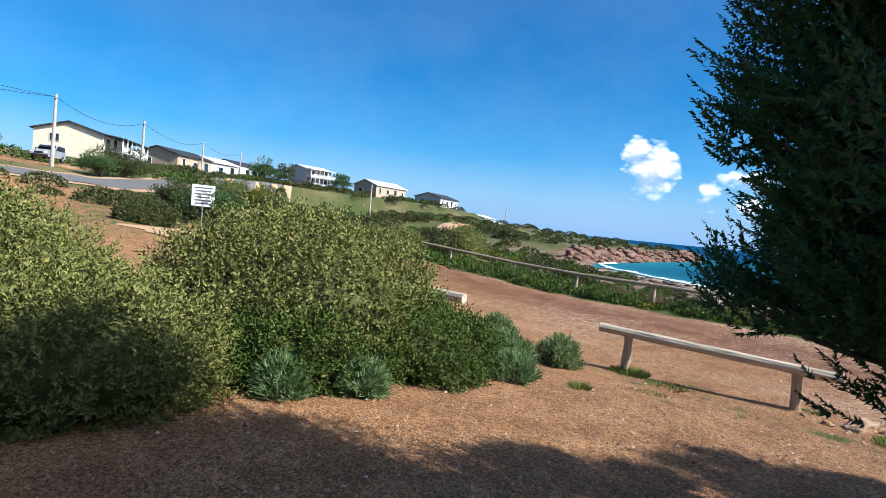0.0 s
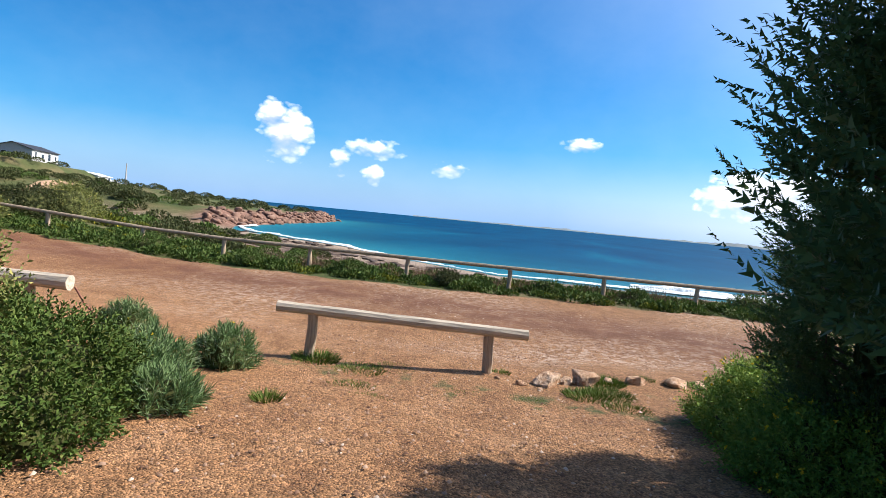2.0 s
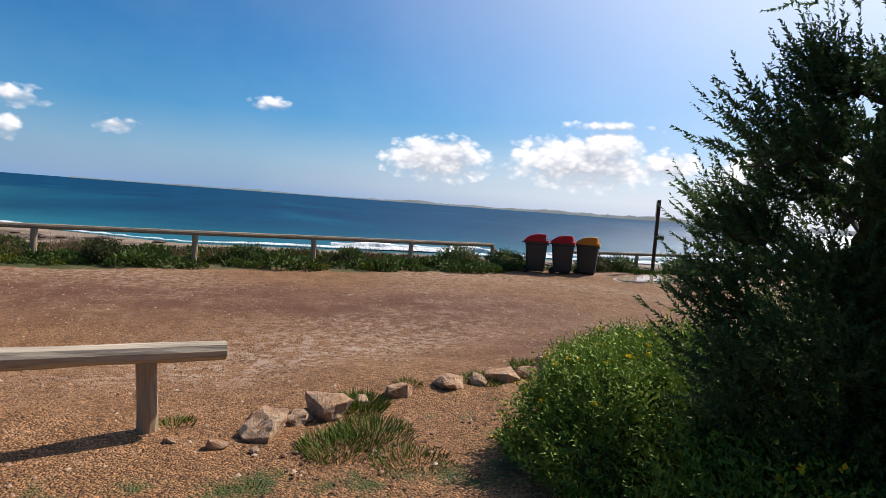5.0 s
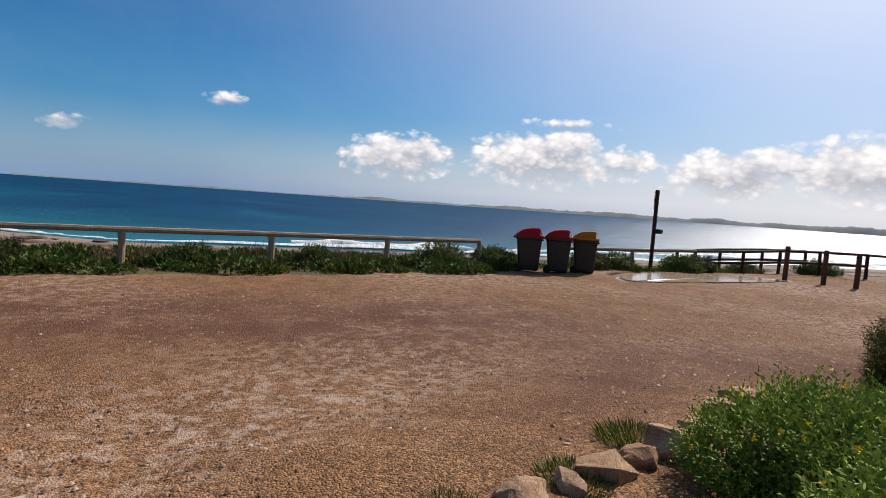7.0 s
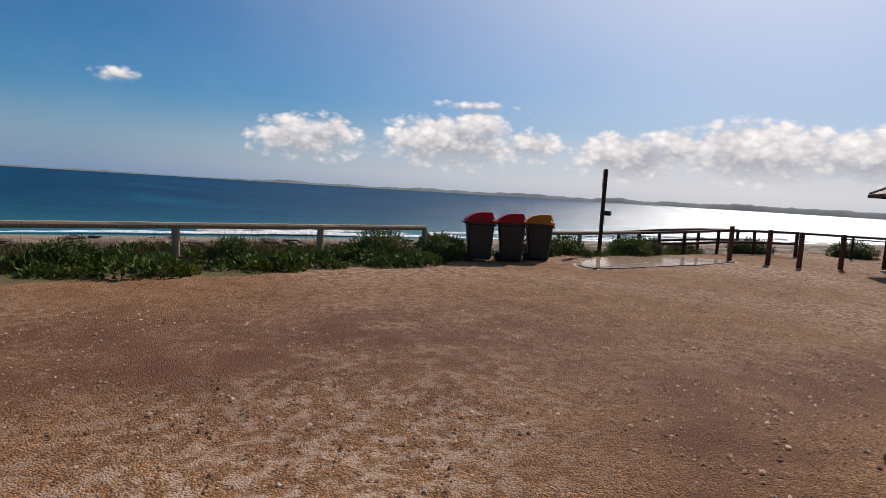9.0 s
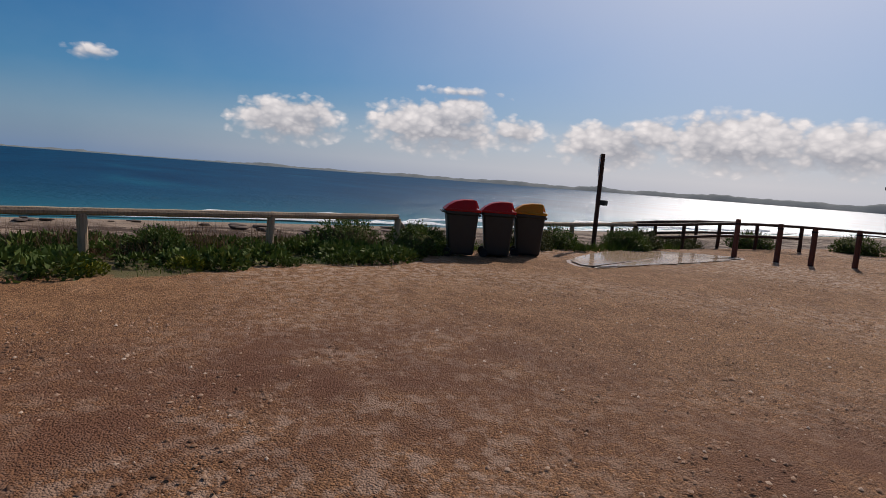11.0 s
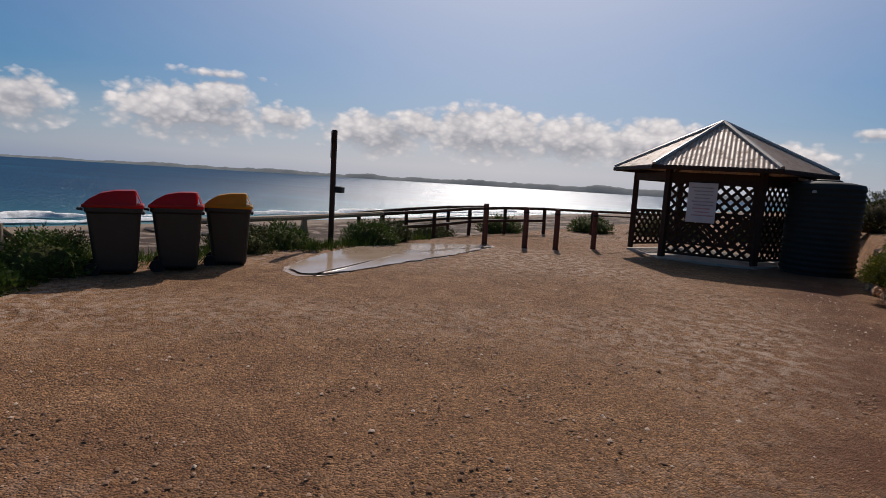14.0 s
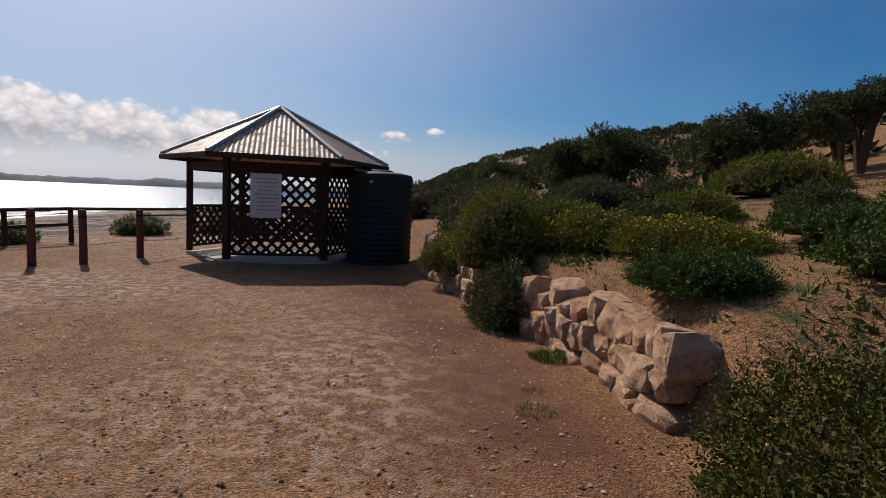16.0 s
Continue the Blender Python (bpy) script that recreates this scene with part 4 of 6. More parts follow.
def wheelie_bin(m, lid_material, lid_word, turn=0.0):
    b = thing("wheelie_bin", f"dark green wheeled bin with a domed {lid_word} lid", "bin", m, "row of bins by the fence")
    # body: tapered, rounded corners, 0.58 wide (x), 0.72 deep (y)
    rings = []
    for z, w, dd, r in ((0.06, 0.44, 0.50, 0.05), (0.10, 0.47, 0.54, 0.06), (0.5, 0.51, 0.61, 0.06), (0.9, 0.555, 0.68, 0.06), (0.93, 0.60, 0.73, 0.06), (0.985, 0.60, 0.73, 0.06)):
        ring = []
        for cx, cy, a0 in ((1, 1, 0), (-1, 1, 90), (-1, -1, 180), (1, -1, 270)):
            for k in range(4):
                a = radians(a0 + 30 * k)
                ring.append((cx * (w / 2 - r) + r * math.cos(a), cy * (dd / 2 - r) + r * math.sin(a) - 0.03 * (1 - z), z))
        rings.append(ring)
    n = 16
    V = [p for ring in rings for p in ring]
    F = [(i * n + k, i * n + (k + 1) % n, (i + 1) * n + (k + 1) % n, (i + 1) * n + k) for i in range(len(rings) - 1) for k in range(n)]
    F += [tuple(range(n - 1, -1, -1)), tuple((len(rings) - 1) * n + k for k in range(n))]
    part("body", Geo().add(V, F), M_BIN, b)
    # lid: shallow rim and a hood with an opening in its two sides
    part("lid_rim", Geo().bevel_box((0, 0, 1.01), (0.63, 0.77, 0.05), 0.015), lid_material, b)
    prof = [(0.37, 0.03), (0.30, 0.10), (0.16, 0.185), (-0.02, 0.225), (-0.24, 0.235), (-0.28, 0.225), (-0.36, 0.03)]
    inner = [(y * 0.95, z * 0.93) for y, z in prof]
    hood = Geo()
    for i in range(len(prof) - 1):
        (y0, z0), (y1, z1) = prof[i], prof[i + 1]
        if i == 5:
            continue
        x = 0.29
        V = [(-x, y0, 1.0 + z0), (x, y0, 1.0 + z0), (x * 0.9, y1, 1.0 + z1), (-x * 0.9, y1, 1.0 + z1)]
        V = [((-1 if p[0] < 0 else 1) * (0.29 - 0.06 * (p[2] - 1.03) / 0.2), p[1], p[2]) for p in V]
        V2 = [(p[0] * 0.96, p[1] * 0.96, p[2] - 0.012) for p in V]
        hood.add(V + V2, [(0, 1, 2, 3), (7, 6, 5, 4), (0, 4, 5, 1), (1, 5, 6, 2), (2, 6, 7, 3), (3, 7, 4, 0)])
    for s in (-1, 1):
        for i in range(len(prof) - 2):
            (y0, z0), (y1, z1) = prof[i], prof[i + 1]
            f = lambda z: s * (0.29 - 0.06 * (z - 0.03) / 0.2)
            hood.add([(f(0.03), y0, 1.03), (f(0.03), y1, 1.03), (f(z1), y1, 1 + z1), (f(z0), y0, 1 + z0), (f(0.03) * 0.96, y0, 1.03), (f(0.03) * 0.96, y1, 1.03), (f(z1) * 0.96, y1, 1 + z1 - 0.01), (f(z0) * 0.96, y0, 1 + z0 - 0.01)], [(0, 1, 2, 3), (7, 6, 5, 4)])
    part("hood", hood, lid_material, b)
    part("flap", Geo().add([(-0.25, -0.345, 1.06), (0.25, -0.345, 1.06), (0.22, -0.285, 1.21), (-0.22, -0.285, 1.21), (-0.25, -0.335, 1.06), (0.25, -0.335, 1.06), (0.22, -0.275, 1.21), (-0.22, -0.275, 1.21)], [(0, 1, 2, 3), (7, 6, 5, 4), (0, 4, 5, 1), (2, 6, 7, 3), (1, 5, 6, 2), (0, 3, 7, 4)]), lid_material, b)
    part("handle", Geo().tube([(-0.24, 0.37, 0.95), (-0.24, 0.43, 0.96), (0.24, 0.43, 0.96), (0.24, 0.37, 0.95)], 0.018, 8), M_BIN, b)
    part("lift_rim", Geo().bevel_box((0, -0.37, 0.92), (0.5, 0.05, 0.05), 0.012), M_BIN, b)
    for s in (-1, 1):
        w = part("wheel", Geo().add(*lathe_x(0.1, 0.05)), M_BLACK, b)
        w.location = (s * 0.25, 0.27, 0.1)
    return b


def lathe_x(r, w, n=16):
    """A small wheel round the x axis."""
    prof = [(r * 0.5, -w / 2), (r * 0.9, -w / 2), (r, -w / 3), (r, w / 3), (r * 0.9, w / 2), (r * 0.5, w / 2)]
    V = [(x, q * math.cos(2 * math.pi * k / n), q * math.sin(2 * math.pi * k / n)) for q, x in prof for k in range(n)]
    F = [(i * n + k, i * n + (k + 1) % n, (i + 1) * n + (k + 1) % n, (i + 1) * n + k) for i in range(5) for k in range(n)]
    return V, F + [tuple(range(n)), tuple(5 * n + k for k in range(n))]


for x, y, m, word, rot in ((20.45, -6.75, M_REDLID, "red", -27), (20.3, -7.62, M_REDLID, "red", -33), (20.3, -8.52, M_YELLOWLID, "yellow", -36)):
    wheelie_bin(pose(x, y, hz(x, y) - 0.02, 0, 0, rot), m, word)

# ---- shelter and tank ----
SHELTER = (14.85, -19.9)
FLOOR_Z = -0.68


def hexa(r, k, z, phase=8.5):
    a = radians(phase + 60 * k)
    return Vector((r * math.cos(a), r * math.sin(a), z))


def shelter():
    s = thing("picnic_shelter", "six-sided dark timber shelter with a corrugated iron roof", "shelter", Matrix.Translation((*SHELTER, 0)))
    R, eave, apex = 2.75, 1.62, 2.92
    part("floor_slab", Geo().add([hexa(2.2, k, z) for z in (-0.95, FLOOR_Z - 0.03) for k in range(6)], [tuple(range(5, -1, -1)), tuple(range(6, 12))] + [(k, (k + 1) % 6, (k + 1) % 6 + 6, k + 6) for k in range(6)]), M_CONCRETE, s, "pale concrete floor slab")
    for k in range(6):
        p = hexa(2.1, k, 0)
        m = pose(p.x, p.y, 0, 0, 0, 8.5 + 60 * k)
        part("post", Geo().bevel_box((0, 0, (eave + FLOOR_Z) / 2), (0.14, 0.14, eave - FLOOR_Z), 0.01, m), M_TIMBER, s)
        a, b = hexa(2.1, k, 0), hexa(2.1, k + 1, 0)
        d = (b - a).normalized()
        mm = Matrix.Translation((a + b) / 2) @ Vector((d.x, d.y, 0)).to_track_quat("X", "Z").to_matrix().to_4x4()
        L = (b - a).length - 0.14
        part("beam", Geo().bevel_box((0, 0, 1.38), (L + 0.1, 0.09, 0.2), 0.008, mm), M_TIMBER, s)
        if k in (1, 2, 3):
            part("valance", Geo().bevel_box((0, 0.05, 1.30), (L * 0.8, 0.02, 0.10), 0.004, mm), M_VALANCE, s, "pale board under the beam")
        # roof face of corrugated iron
        A, B, T = hexa(R, k, eave), hexa(R, k + 1, eave), Vector((0, 0, apex))
        e, mid = (B - A).normalized(), (A + B) / 2
        up = T - mid
        nrm = e.cross(up).normalized()
        if nrm.z < 0:
            nrm = -nrm
        half = (B - A).length / 2
        n = 216
        V, F = [], []
        for i in range(n + 1):
            x = -half + 2 * half * i / n
            off = nrm * (0.007 * math.sin(2 * math.pi * x / 0.105))
            t = 1 - abs(x) / half
            for f in (0, 1):
                V.append(mid + e * x - up * 0.02 + off if f == 0 else mid + e * x + up * t + off)
        F = [(2 * i, 2 * i + 2, 2 * i + 3, 2 * i + 1) for i in range(n)]
        part("roof_sheet", Geo().add(V, F), M_IRON, s, smooth=True)
        part("hip_cap", Geo().tube([A + Vector((0, 0, 0.02)), T + Vector((0, 0, 0.03))], 0.055, 8), M_GALVROOF, s, "pale ridge capping")
        part("gutter", Geo().bevel_box((0, 0, 0), ((B - A).length, 0.09, 0.11), 0.01, Matrix.Translation(mid + Vector((0, 0, -0.05))) @ e.to_track_quat("X", "Z").to_matrix().to_4x4()), M_TIMBER, s)
        part("rafter", Geo().tube([hexa(2.7, k, eave - 0.08), Vector((0, 0, apex - 0.12))], 0.05, 6), M_TIMBER, s)
        # lattice panels
        if k in (1, 2):
            lattice(s, mm, L, FLOOR_Z + 0.12, 1.27)
        elif k in (3, 4, 5):
            lattice(s, mm, L, FLOOR_Z + 0.12, 0.42)
    part("finial", Geo().lathe([(0.16, -0.06), (0.14, 0.0), (0.05, 0.05), (0.01, 0.07)], (0, 0, apex), 12), M_GALVROOF, s)
    # notice on the lattice
    a, b = hexa(2.1, 1, 0), hexa(2.1, 2, 0)
    d = (b - a).normalized()
    mm = Matrix.Translation(a + d * 0.82) @ Vector((d.x, d.y, 0)).to_track_quat("X", "Z").to_matrix().to_4x4()
    notice = thing("notice_board", "white notice with faded pink and grey print on the lattice", "sign", Matrix.Translation((*SHELTER, 0)) @ mm)
    part("panel", Geo().bevel_box((0, 0.09 * side_of(mm), 0.75), (0.66, 0.02, 0.98), 0.006), M_NOTICE, notice)
    for i in range(9):
        part("print_line", Geo().box((0.02 * (i % 3), 0.103 * side_of(mm), 1.12 - 0.085 * i), (0.5 - 0.05 * (i % 4), 0.004, 0.03)), M_PRINT if i < 6 else M_PINK, notice)


def side_of(mm):
    """1 if the panel's +y side faces outward, else -1."""
    o = mm.to_3x3() @ Vector((0, 1, 0))
    return 1 if o.dot(mm.translation) > 0 else -1


def lattice(s, mm, L, z0, z1):
    w, pitch = 0.074, 0.175
    for sgn, y in ((1, 0.012), (-1, -0.012)):
        H = z1 - z0
        x = -L / 2 - H
        while x < L / 2 + H:
            # slat from the bottom at x to the top at x + sgn * H, cut to the panel
            t0, t1 = 0.0, 1.0
            xa, xb = x, x + sgn * H
            lo, hi = -L / 2, L / 2
            dxx = xb - xa
            ta, tb = (lo - xa) / dxx, (hi - xa) / dxx
            t0, t1 = max(t0, min(ta, tb)), min(t1, max(ta, tb))
            if t1 - t0 > 0.03:
                p = Vector((xa + dxx * t0, y, z0 + H * t0))
                q = Vector((xa + dxx * t1, y, z0 + H * t1))
                m = mm @ Matrix.Translation((p + q) / 2) @ Matrix.Rotation(-math.atan2(q.z - p.z, q.x - p.x), 4, "Y")
                part("slat", Geo().box((0, 0, 0), ((q - p).length, 0.012, w), m), M_TIMBER, s)
            x += pitch * 1.414
    for z in (z0, z1):
        part("lattice_frame", Geo().box((0, 0, z), (L, 0.05, 0.06), mm), M_TIMBER, s)


M_VALANCE = plain("valance_board", (0.2, 0.17, 0.14), 0.8)
M_GALVROOF = plain("ridge_capping", (0.42, 0.39, 0.35), 0.45, 0.4, 0.15)
M_NOTICE = plain("faded_notice", (0.66, 0.62, 0.6), 0.6, 0, 0.12, 2)
M_PRINT = plain("faded_print", (0.4, 0.38, 0.38), 0.7)
M_PINK = plain("faded_pink_print", (0.55, 0.33, 0.32), 0.7)
shelter()


def water_tank():
    x, y, z = 12.3, -19.0, -0.78
    t = thing("water_tank", "round dark green ribbed plastic rainwater tank beside the shelter", "water tank", Matrix.Translation((x, y, z)))
    prof = [(0.77, 0.0)]
    for i in range(1, 80):
        zz = 2.1 * i / 80
        prof.append((0.765 + (0.014 * (1 + math.sin(2 * math.pi * zz / 0.125)) if zz > 0.1 else 0), zz))
    part("shell", Geo().lathe(prof + [(0.77, 2.1), (0.75, 2.14), (0.5, 2.19), (0.28, 2.21)], n=48), M_TANK, t, smooth=True)
    part("lid", Geo().lathe([(0.3, 2.19), (0.3, 2.23), (0.26, 2.25), (0.02, 2.255)], n=24), M_TANK, t)
    part("inlet_pipe", Geo().tube([(0.35, -0.3, 2.1), (0.4, -0.3, 2.22), (0.62, -0.35, 2.26)], 0.04, 8), M_WHITE, t)
    part("outlet", Geo().lathe([(0.05, 0), (0.05, 0.03), (0.03, 0.06)], (0.2, 0.76, 1.92), 10), M_GALV, t)


water_tank()

# ---- plants ----


def crown_shell(rx, ry, h, lobes, name, material, scale=0.80, nz=10, na=26, low=-0.1):
    """The solid filler shell inside a bush."""
    th = np.linspace(math.asin(low), math.pi / 2, nz)
    a = np.linspace(0, 2 * np.pi, na, endpoint=False)
    T, A = np.meshgrid(th, a, indexing="ij")
    Dn = np.stack([np.cos(T) * np.cos(A), np.cos(T) * np.sin(A), np.sin(T)], -1).reshape(-1, 3)
    V = Dn * lump(Dn, lobes)[:, None] * scale * np.array([rx, ry, h])
    F = [(i * na + k, i * na + (k + 1) % na, (i + 1) * na + (k + 1) % na, (i + 1) * na + k) for i in range(nz - 1) for k in range(na)]
    return fast_mesh(name, V, F, material, True)


def bush(x, y, rx, ry, h, material, label, seed, n=1500, m=9, leaf=(0.045, 0.02), sprig=0.16, name="bush", twigs=14, flowers=0, rot=0.0, z=None, spread=0.9, up=0.35, group="", narrow=False, dark=False):
    """A lumpy shrub: a solid dark filler shell, sprigs of leaves over it, bare twigs below."""
    rng = np.random.default_rng(seed)
    lobes = make_lobes(rng, 34)
    t = thing(name, label, "shrub", pose(x, y, (hz(x, y) if z is None else z), 0, 0, rot), group)
    S = np.array([rx, ry, h])
    Dn = dome_points(n, rng, -0.05)
    f = lump(Dn, lobes) * rng.uniform(0.80, 1.0, n)
    B = Dn * f[:, None] * S
    B[:, 2] = np.maximum(B[:, 2], 0.01)
    N = unit(Dn / S)
    D = unit(N + np.array([0, 0, up]) + rng.normal(size=(n, 3)) * 0.35)
    V, F = sprigs(B, D, sprig * rng.uniform(0.6, 1.4, n), m, leaf[0], leaf[1], rng, spread, 0.0, narrow)
    part("foliage", fast_mesh("foliage", V, F, material), material, t)
    # bank bushes get the darker shell, with deeper shade in its colour
    inner = M_INNERSHADE if dark else M_INNER
    part("inner_filler", crown_shell(rx, ry, h, lobes, "inner_filler", inner), inner, t, "solid inner shell with shade put in its colour")
    g = Geo()
    for i in range(twigs):
        d = Vector(Dn[i]) * float(f[i])
        e = Vector((d.x * rx, d.y * ry, max(0.05, d.z * h)))
        g.tube([(e.x * 0.1, e.y * 0.1, -0.05), (e.x * 0.5, e.y * 0.5, e.z * 0.65), e * 1.02], [0.03, 0.018, 0.006], 5)
    part("branches", g, M_TWIG, t, "bare grey-brown branches")
    if flowers:
        k = rng.integers(0, n, flowers)
        Pf = B[k] + D[k] * sprig * 1.25
        Df = unit(D[k] + rng.normal(size=(flowers, 3)) * 0.5)
        V, F = sprigs(Pf, Df, 0.012, 5, 0.022, 0.016, rng, 2.2)
        tagged(part("flowers", fast_mesh("flowers", V, F, L_FLOWER), L_FLOWER, t, "small yellow flowers"), kind="stuff")
    return t


# Filler shell colours; shade inside the plant is put into these dark tones.
M_INNERSHADE = plain("inner_shade_brown", (0.042, 0.033, 0.017), 0.95, 0, 0.5, 8, 0.6, 0.05)
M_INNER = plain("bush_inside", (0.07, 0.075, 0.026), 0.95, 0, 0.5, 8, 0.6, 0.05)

SALT = "grey-green saltbush with small pale leaves beside the path"
bush(-0.75, 5.95, 1.95, 2.0, 1.72, L_SALT, SALT, 11, 5600, 9, (0.055, 0.024), 0.2, twigs=24)
bush(3.2, 6.0, 1.75, 1.75, 1.52, L_SALT, SALT, 12, 5600, 9, (0.055, 0.024), 0.2, twigs=24)
bush(4.1, 4.9, 1.1, 0.95, 0.72, L_GREEN, "low green bush at the foot of the saltbush", 13, 2600, 9, (0.05, 0.02), 0.15)
bush(0.75, 4.75, 1.25, 0.95, 0.85, L_SALT, "low grey-green bush at the foot of the saltbush", 14, 2600, 9, (0.055, 0.022), 0.16)
bush(2.7, 4.75, 1.1, 0.7, 0.6, L_GREEN, "low green bush at the foot of the saltbush", 15, 2000, 9, (0.055, 0.02), 0.15)
bush(-2.6, 8.3, 2.6, 2.2, 1.7, L_SALT, SALT, 16, 2600, 8, (0.07, 0.03), 0.24, narrow=True)
bush(0.5, 9.0, 1.7, 1.6, 1.3, L_SALT, SALT, 17, 2600, 8, (0.07, 0.03), 0.24, narrow=True)
bush(-2.5, 4.4, 1.5, 1.4, 1.1, L_GREEN, "green bush at the edge of the path", 18, 1800, 9, (0.055, 0.022), 0.16)
DAISY = "green daisy bush with small yellow flowers under the tree"
bush(6.8, -0.95, 1.15, 1.0, 0.74, L_DAISY, DAISY, 21, 5600, 9, (0.042, 0.016), 0.15, flowers=170, name="daisy_bush")
bush(5.65, -0.7, 0.85, 0.8, 0.62, L_DAISY, DAISY, 22, 4000, 9, (0.042, 0.016), 0.15, flowers=70, name="daisy_bush")
bush(8.2, -1.7, 0.9, 0.8, 0.5, L_DAISY, DAISY, 23, 2400, 9, (0.045, 0.016), 0.15, flowers=70, name="daisy_bush")


def tuft(x, y, r, h, n, material, label, seed, name="plant", width=0.012, lean=0.6, z=None, category="plant", kind="", group=""):
    """A clump of narrow blades."""
    rng = np.random.default_rng(seed)
    a, q = rng.uniform(0, 6.283, n), np.sqrt(rng.uniform(0, 1, n)) * r * 0.55
    P = np.stack([q * np.cos(a), q * np.sin(a), np.full(n, -0.02)], 1)
    D = unit(np.stack([np.cos(a) * lean * (0.3 + q / r), np.sin(a) * lean * (0.3 + q / r), np.ones(n)], 1) + rng.normal(size=(n, 3)) * 0.22)
    V, F = leaves(P, D, h * rng.uniform(0.6, 1.15, n), width, rng, 0.15)
    ob = new(name, fast_mesh(name, V, F, material))
    ob.location = (x, y, hz(x, y) if z is None else z)
    return tagged(ob, label, category, group, kind)


BL = "rounded clump of grey-green narrow leaves on the sandy verge"
for i, (x, y, r, h) in enumerate([(5.8, 4.9, 0.37, 0.40), (6.55, 4.65, 0.31, 0.38), (7.3, 6.5, 0.33, 0.36), (5.3, 4.6, 0.32, 0.32), (5.0, 4.15, 0.28, 0.24), (4.75, 5.2, 0.32, 0.4), (2.2, 4.25, 0.2, 0.28), (2.9, 4.1, 0.18, 0.26)]):
    bush(x, y, r, r * 0.95, h, L_BLUE, BL, 40 + i, 340, 7, (0.10, 0.015), 0.08, "strap_leaf_plant", 2, 3 if i < 3 else 0, spread=0.5, up=0.9, narrow=True)
TU = "small tuft of green grass in the gravel"
for i, (x, y, r, h, n) in enumerate([(7.55, 4.1, 0.3, 0.3, 240), (7.4, 3.5, 0.35, 0.16, 200), (7.7, 3.2, 0.3, 0.12, 160), (5.65, 3.66, 0.14, 0.22, 110), (7.7, 1.0, 0.3, 0.2, 260), (7.9, 0.75, 0.32, 0.22, 260), (8.45, 0.75, 0.24, 0.28, 260), (7.4, 0.6, 0.3, 0.12, 180), (8.3, 2.0, 0.15, 0.12, 90), (9.0, -0.5, 0.25, 0.2, 180), (8.9, 0.25, 0.15, 0.18, 90), (9.35, -1.2, 0.3, 0.24, 220), (9.6, -2.3, 0.25, 0.2, 150), (10.75, -7.4, 0.16, 0.12, 110), (11.0, -9.2, 0.2, 0.13, 140), (10.9, -9.6, 0.14, 0.12, 90), (10.45, -10.7, 0.22, 0.3, 160), (10.25, -8.0, 0.15, 0.25, 120), (6.6, 3.3, 0.3, 0.1, 140), (6.9, 2.2, 0.35, 0.08, 120), (6.2, 3.0, 0.3, 0.07, 90), (7.1, 1.6, 0.3, 0.09, 110), (10.8, -13.2, 0.25, 0.2, 140)]):
    if r >= 0.22:
        tuft(x, y, r * 1.5, h * 0.4, n * 4, L_GRASS, "low sparse green herb in the gravel", 60 + i, "herb", 0.006, 1.0, kind="stuff")
        continue
    tuft(x, y, r * 1.3, h * 0.5, n * 3, L_GRASS, TU, 60 + i, "grass_tuft", 0.005, 1.0, kind="stuff")


def strip(label, name, material, pts_fn, n, h, width, seed, lean=0.5):
    """Uncounted blades over a stretch of ground."""
    rng = np.random.default_rng(seed)
    x, y, hh = pts_fn(rng, n)
    P = np.stack([x, y, height(x, y) - 0.02], 1)
    D = unit(np.stack([np.zeros(n), np.zeros(n), np.ones(n)], 1) + rng.normal(size=(n, 3)) * lean)
    V, F = leaves(P, D, h * hh * rng.uniform(0.5, 1.2, n), width, rng, 0.15, True)
    tagged(new(name, fast_mesh(name, V, F, material)), label, "grass", kind="stuff")


def clumpy(rng, n, clumps, size, sampler):
    """Points in clumps; sampler gives the clumps' middles."""
    cx, cy = sampler(rng, clumps)
    k = rng.integers(0, clumps, n)
    r = rng.normal(size=(n, 2)) * size
    tall = rng.uniform(0.5, 1.3, clumps)
    return cx[k] + r[:, 0], cy[k] + r[:, 1], tall[k]


def fence_line(y):
    return np.interp(y, [-16, -9, -5.5, -2.7, 3.1, 9.7, 15.6, 22.6, 30], [21.9, 21.6, 21.0, 20.5, 19.6, 18.9, 18.2, 16.9, 15.5])


def seaside(y0, y1, x0, x1):
    def f(rng, k):
        y = rng.uniform(y0, y1, k)
        return fence_line(y) + rng.uniform(x0, x1, k), y
    return f


strip("rank green grass along the beach fence", "fence_grass", L_GRASS, lambda g, n: clumpy(g, n, 260, 0.2, seaside(-5.5, 26, -1.2, 2.5)), 16000, 0.16, 0.012, 101, 0.7)
strip("dry pinkish grass heads along the fence", "dry_grass", L_DRY, lambda g, n: clumpy(g, n, 46, 0.26, seaside(-5, 12, 0.1, 1.6)), 8000, 0.48, 0.012, 103, 0.35)
strip("grass and weeds behind the puddle", "puddle_grass", L_GRASS, lambda g, n: clumpy(g, n, 160, 0.25, seaside(-16, -6, -0.5, 2.5)), 14000, 0.3, 0.02, 104)

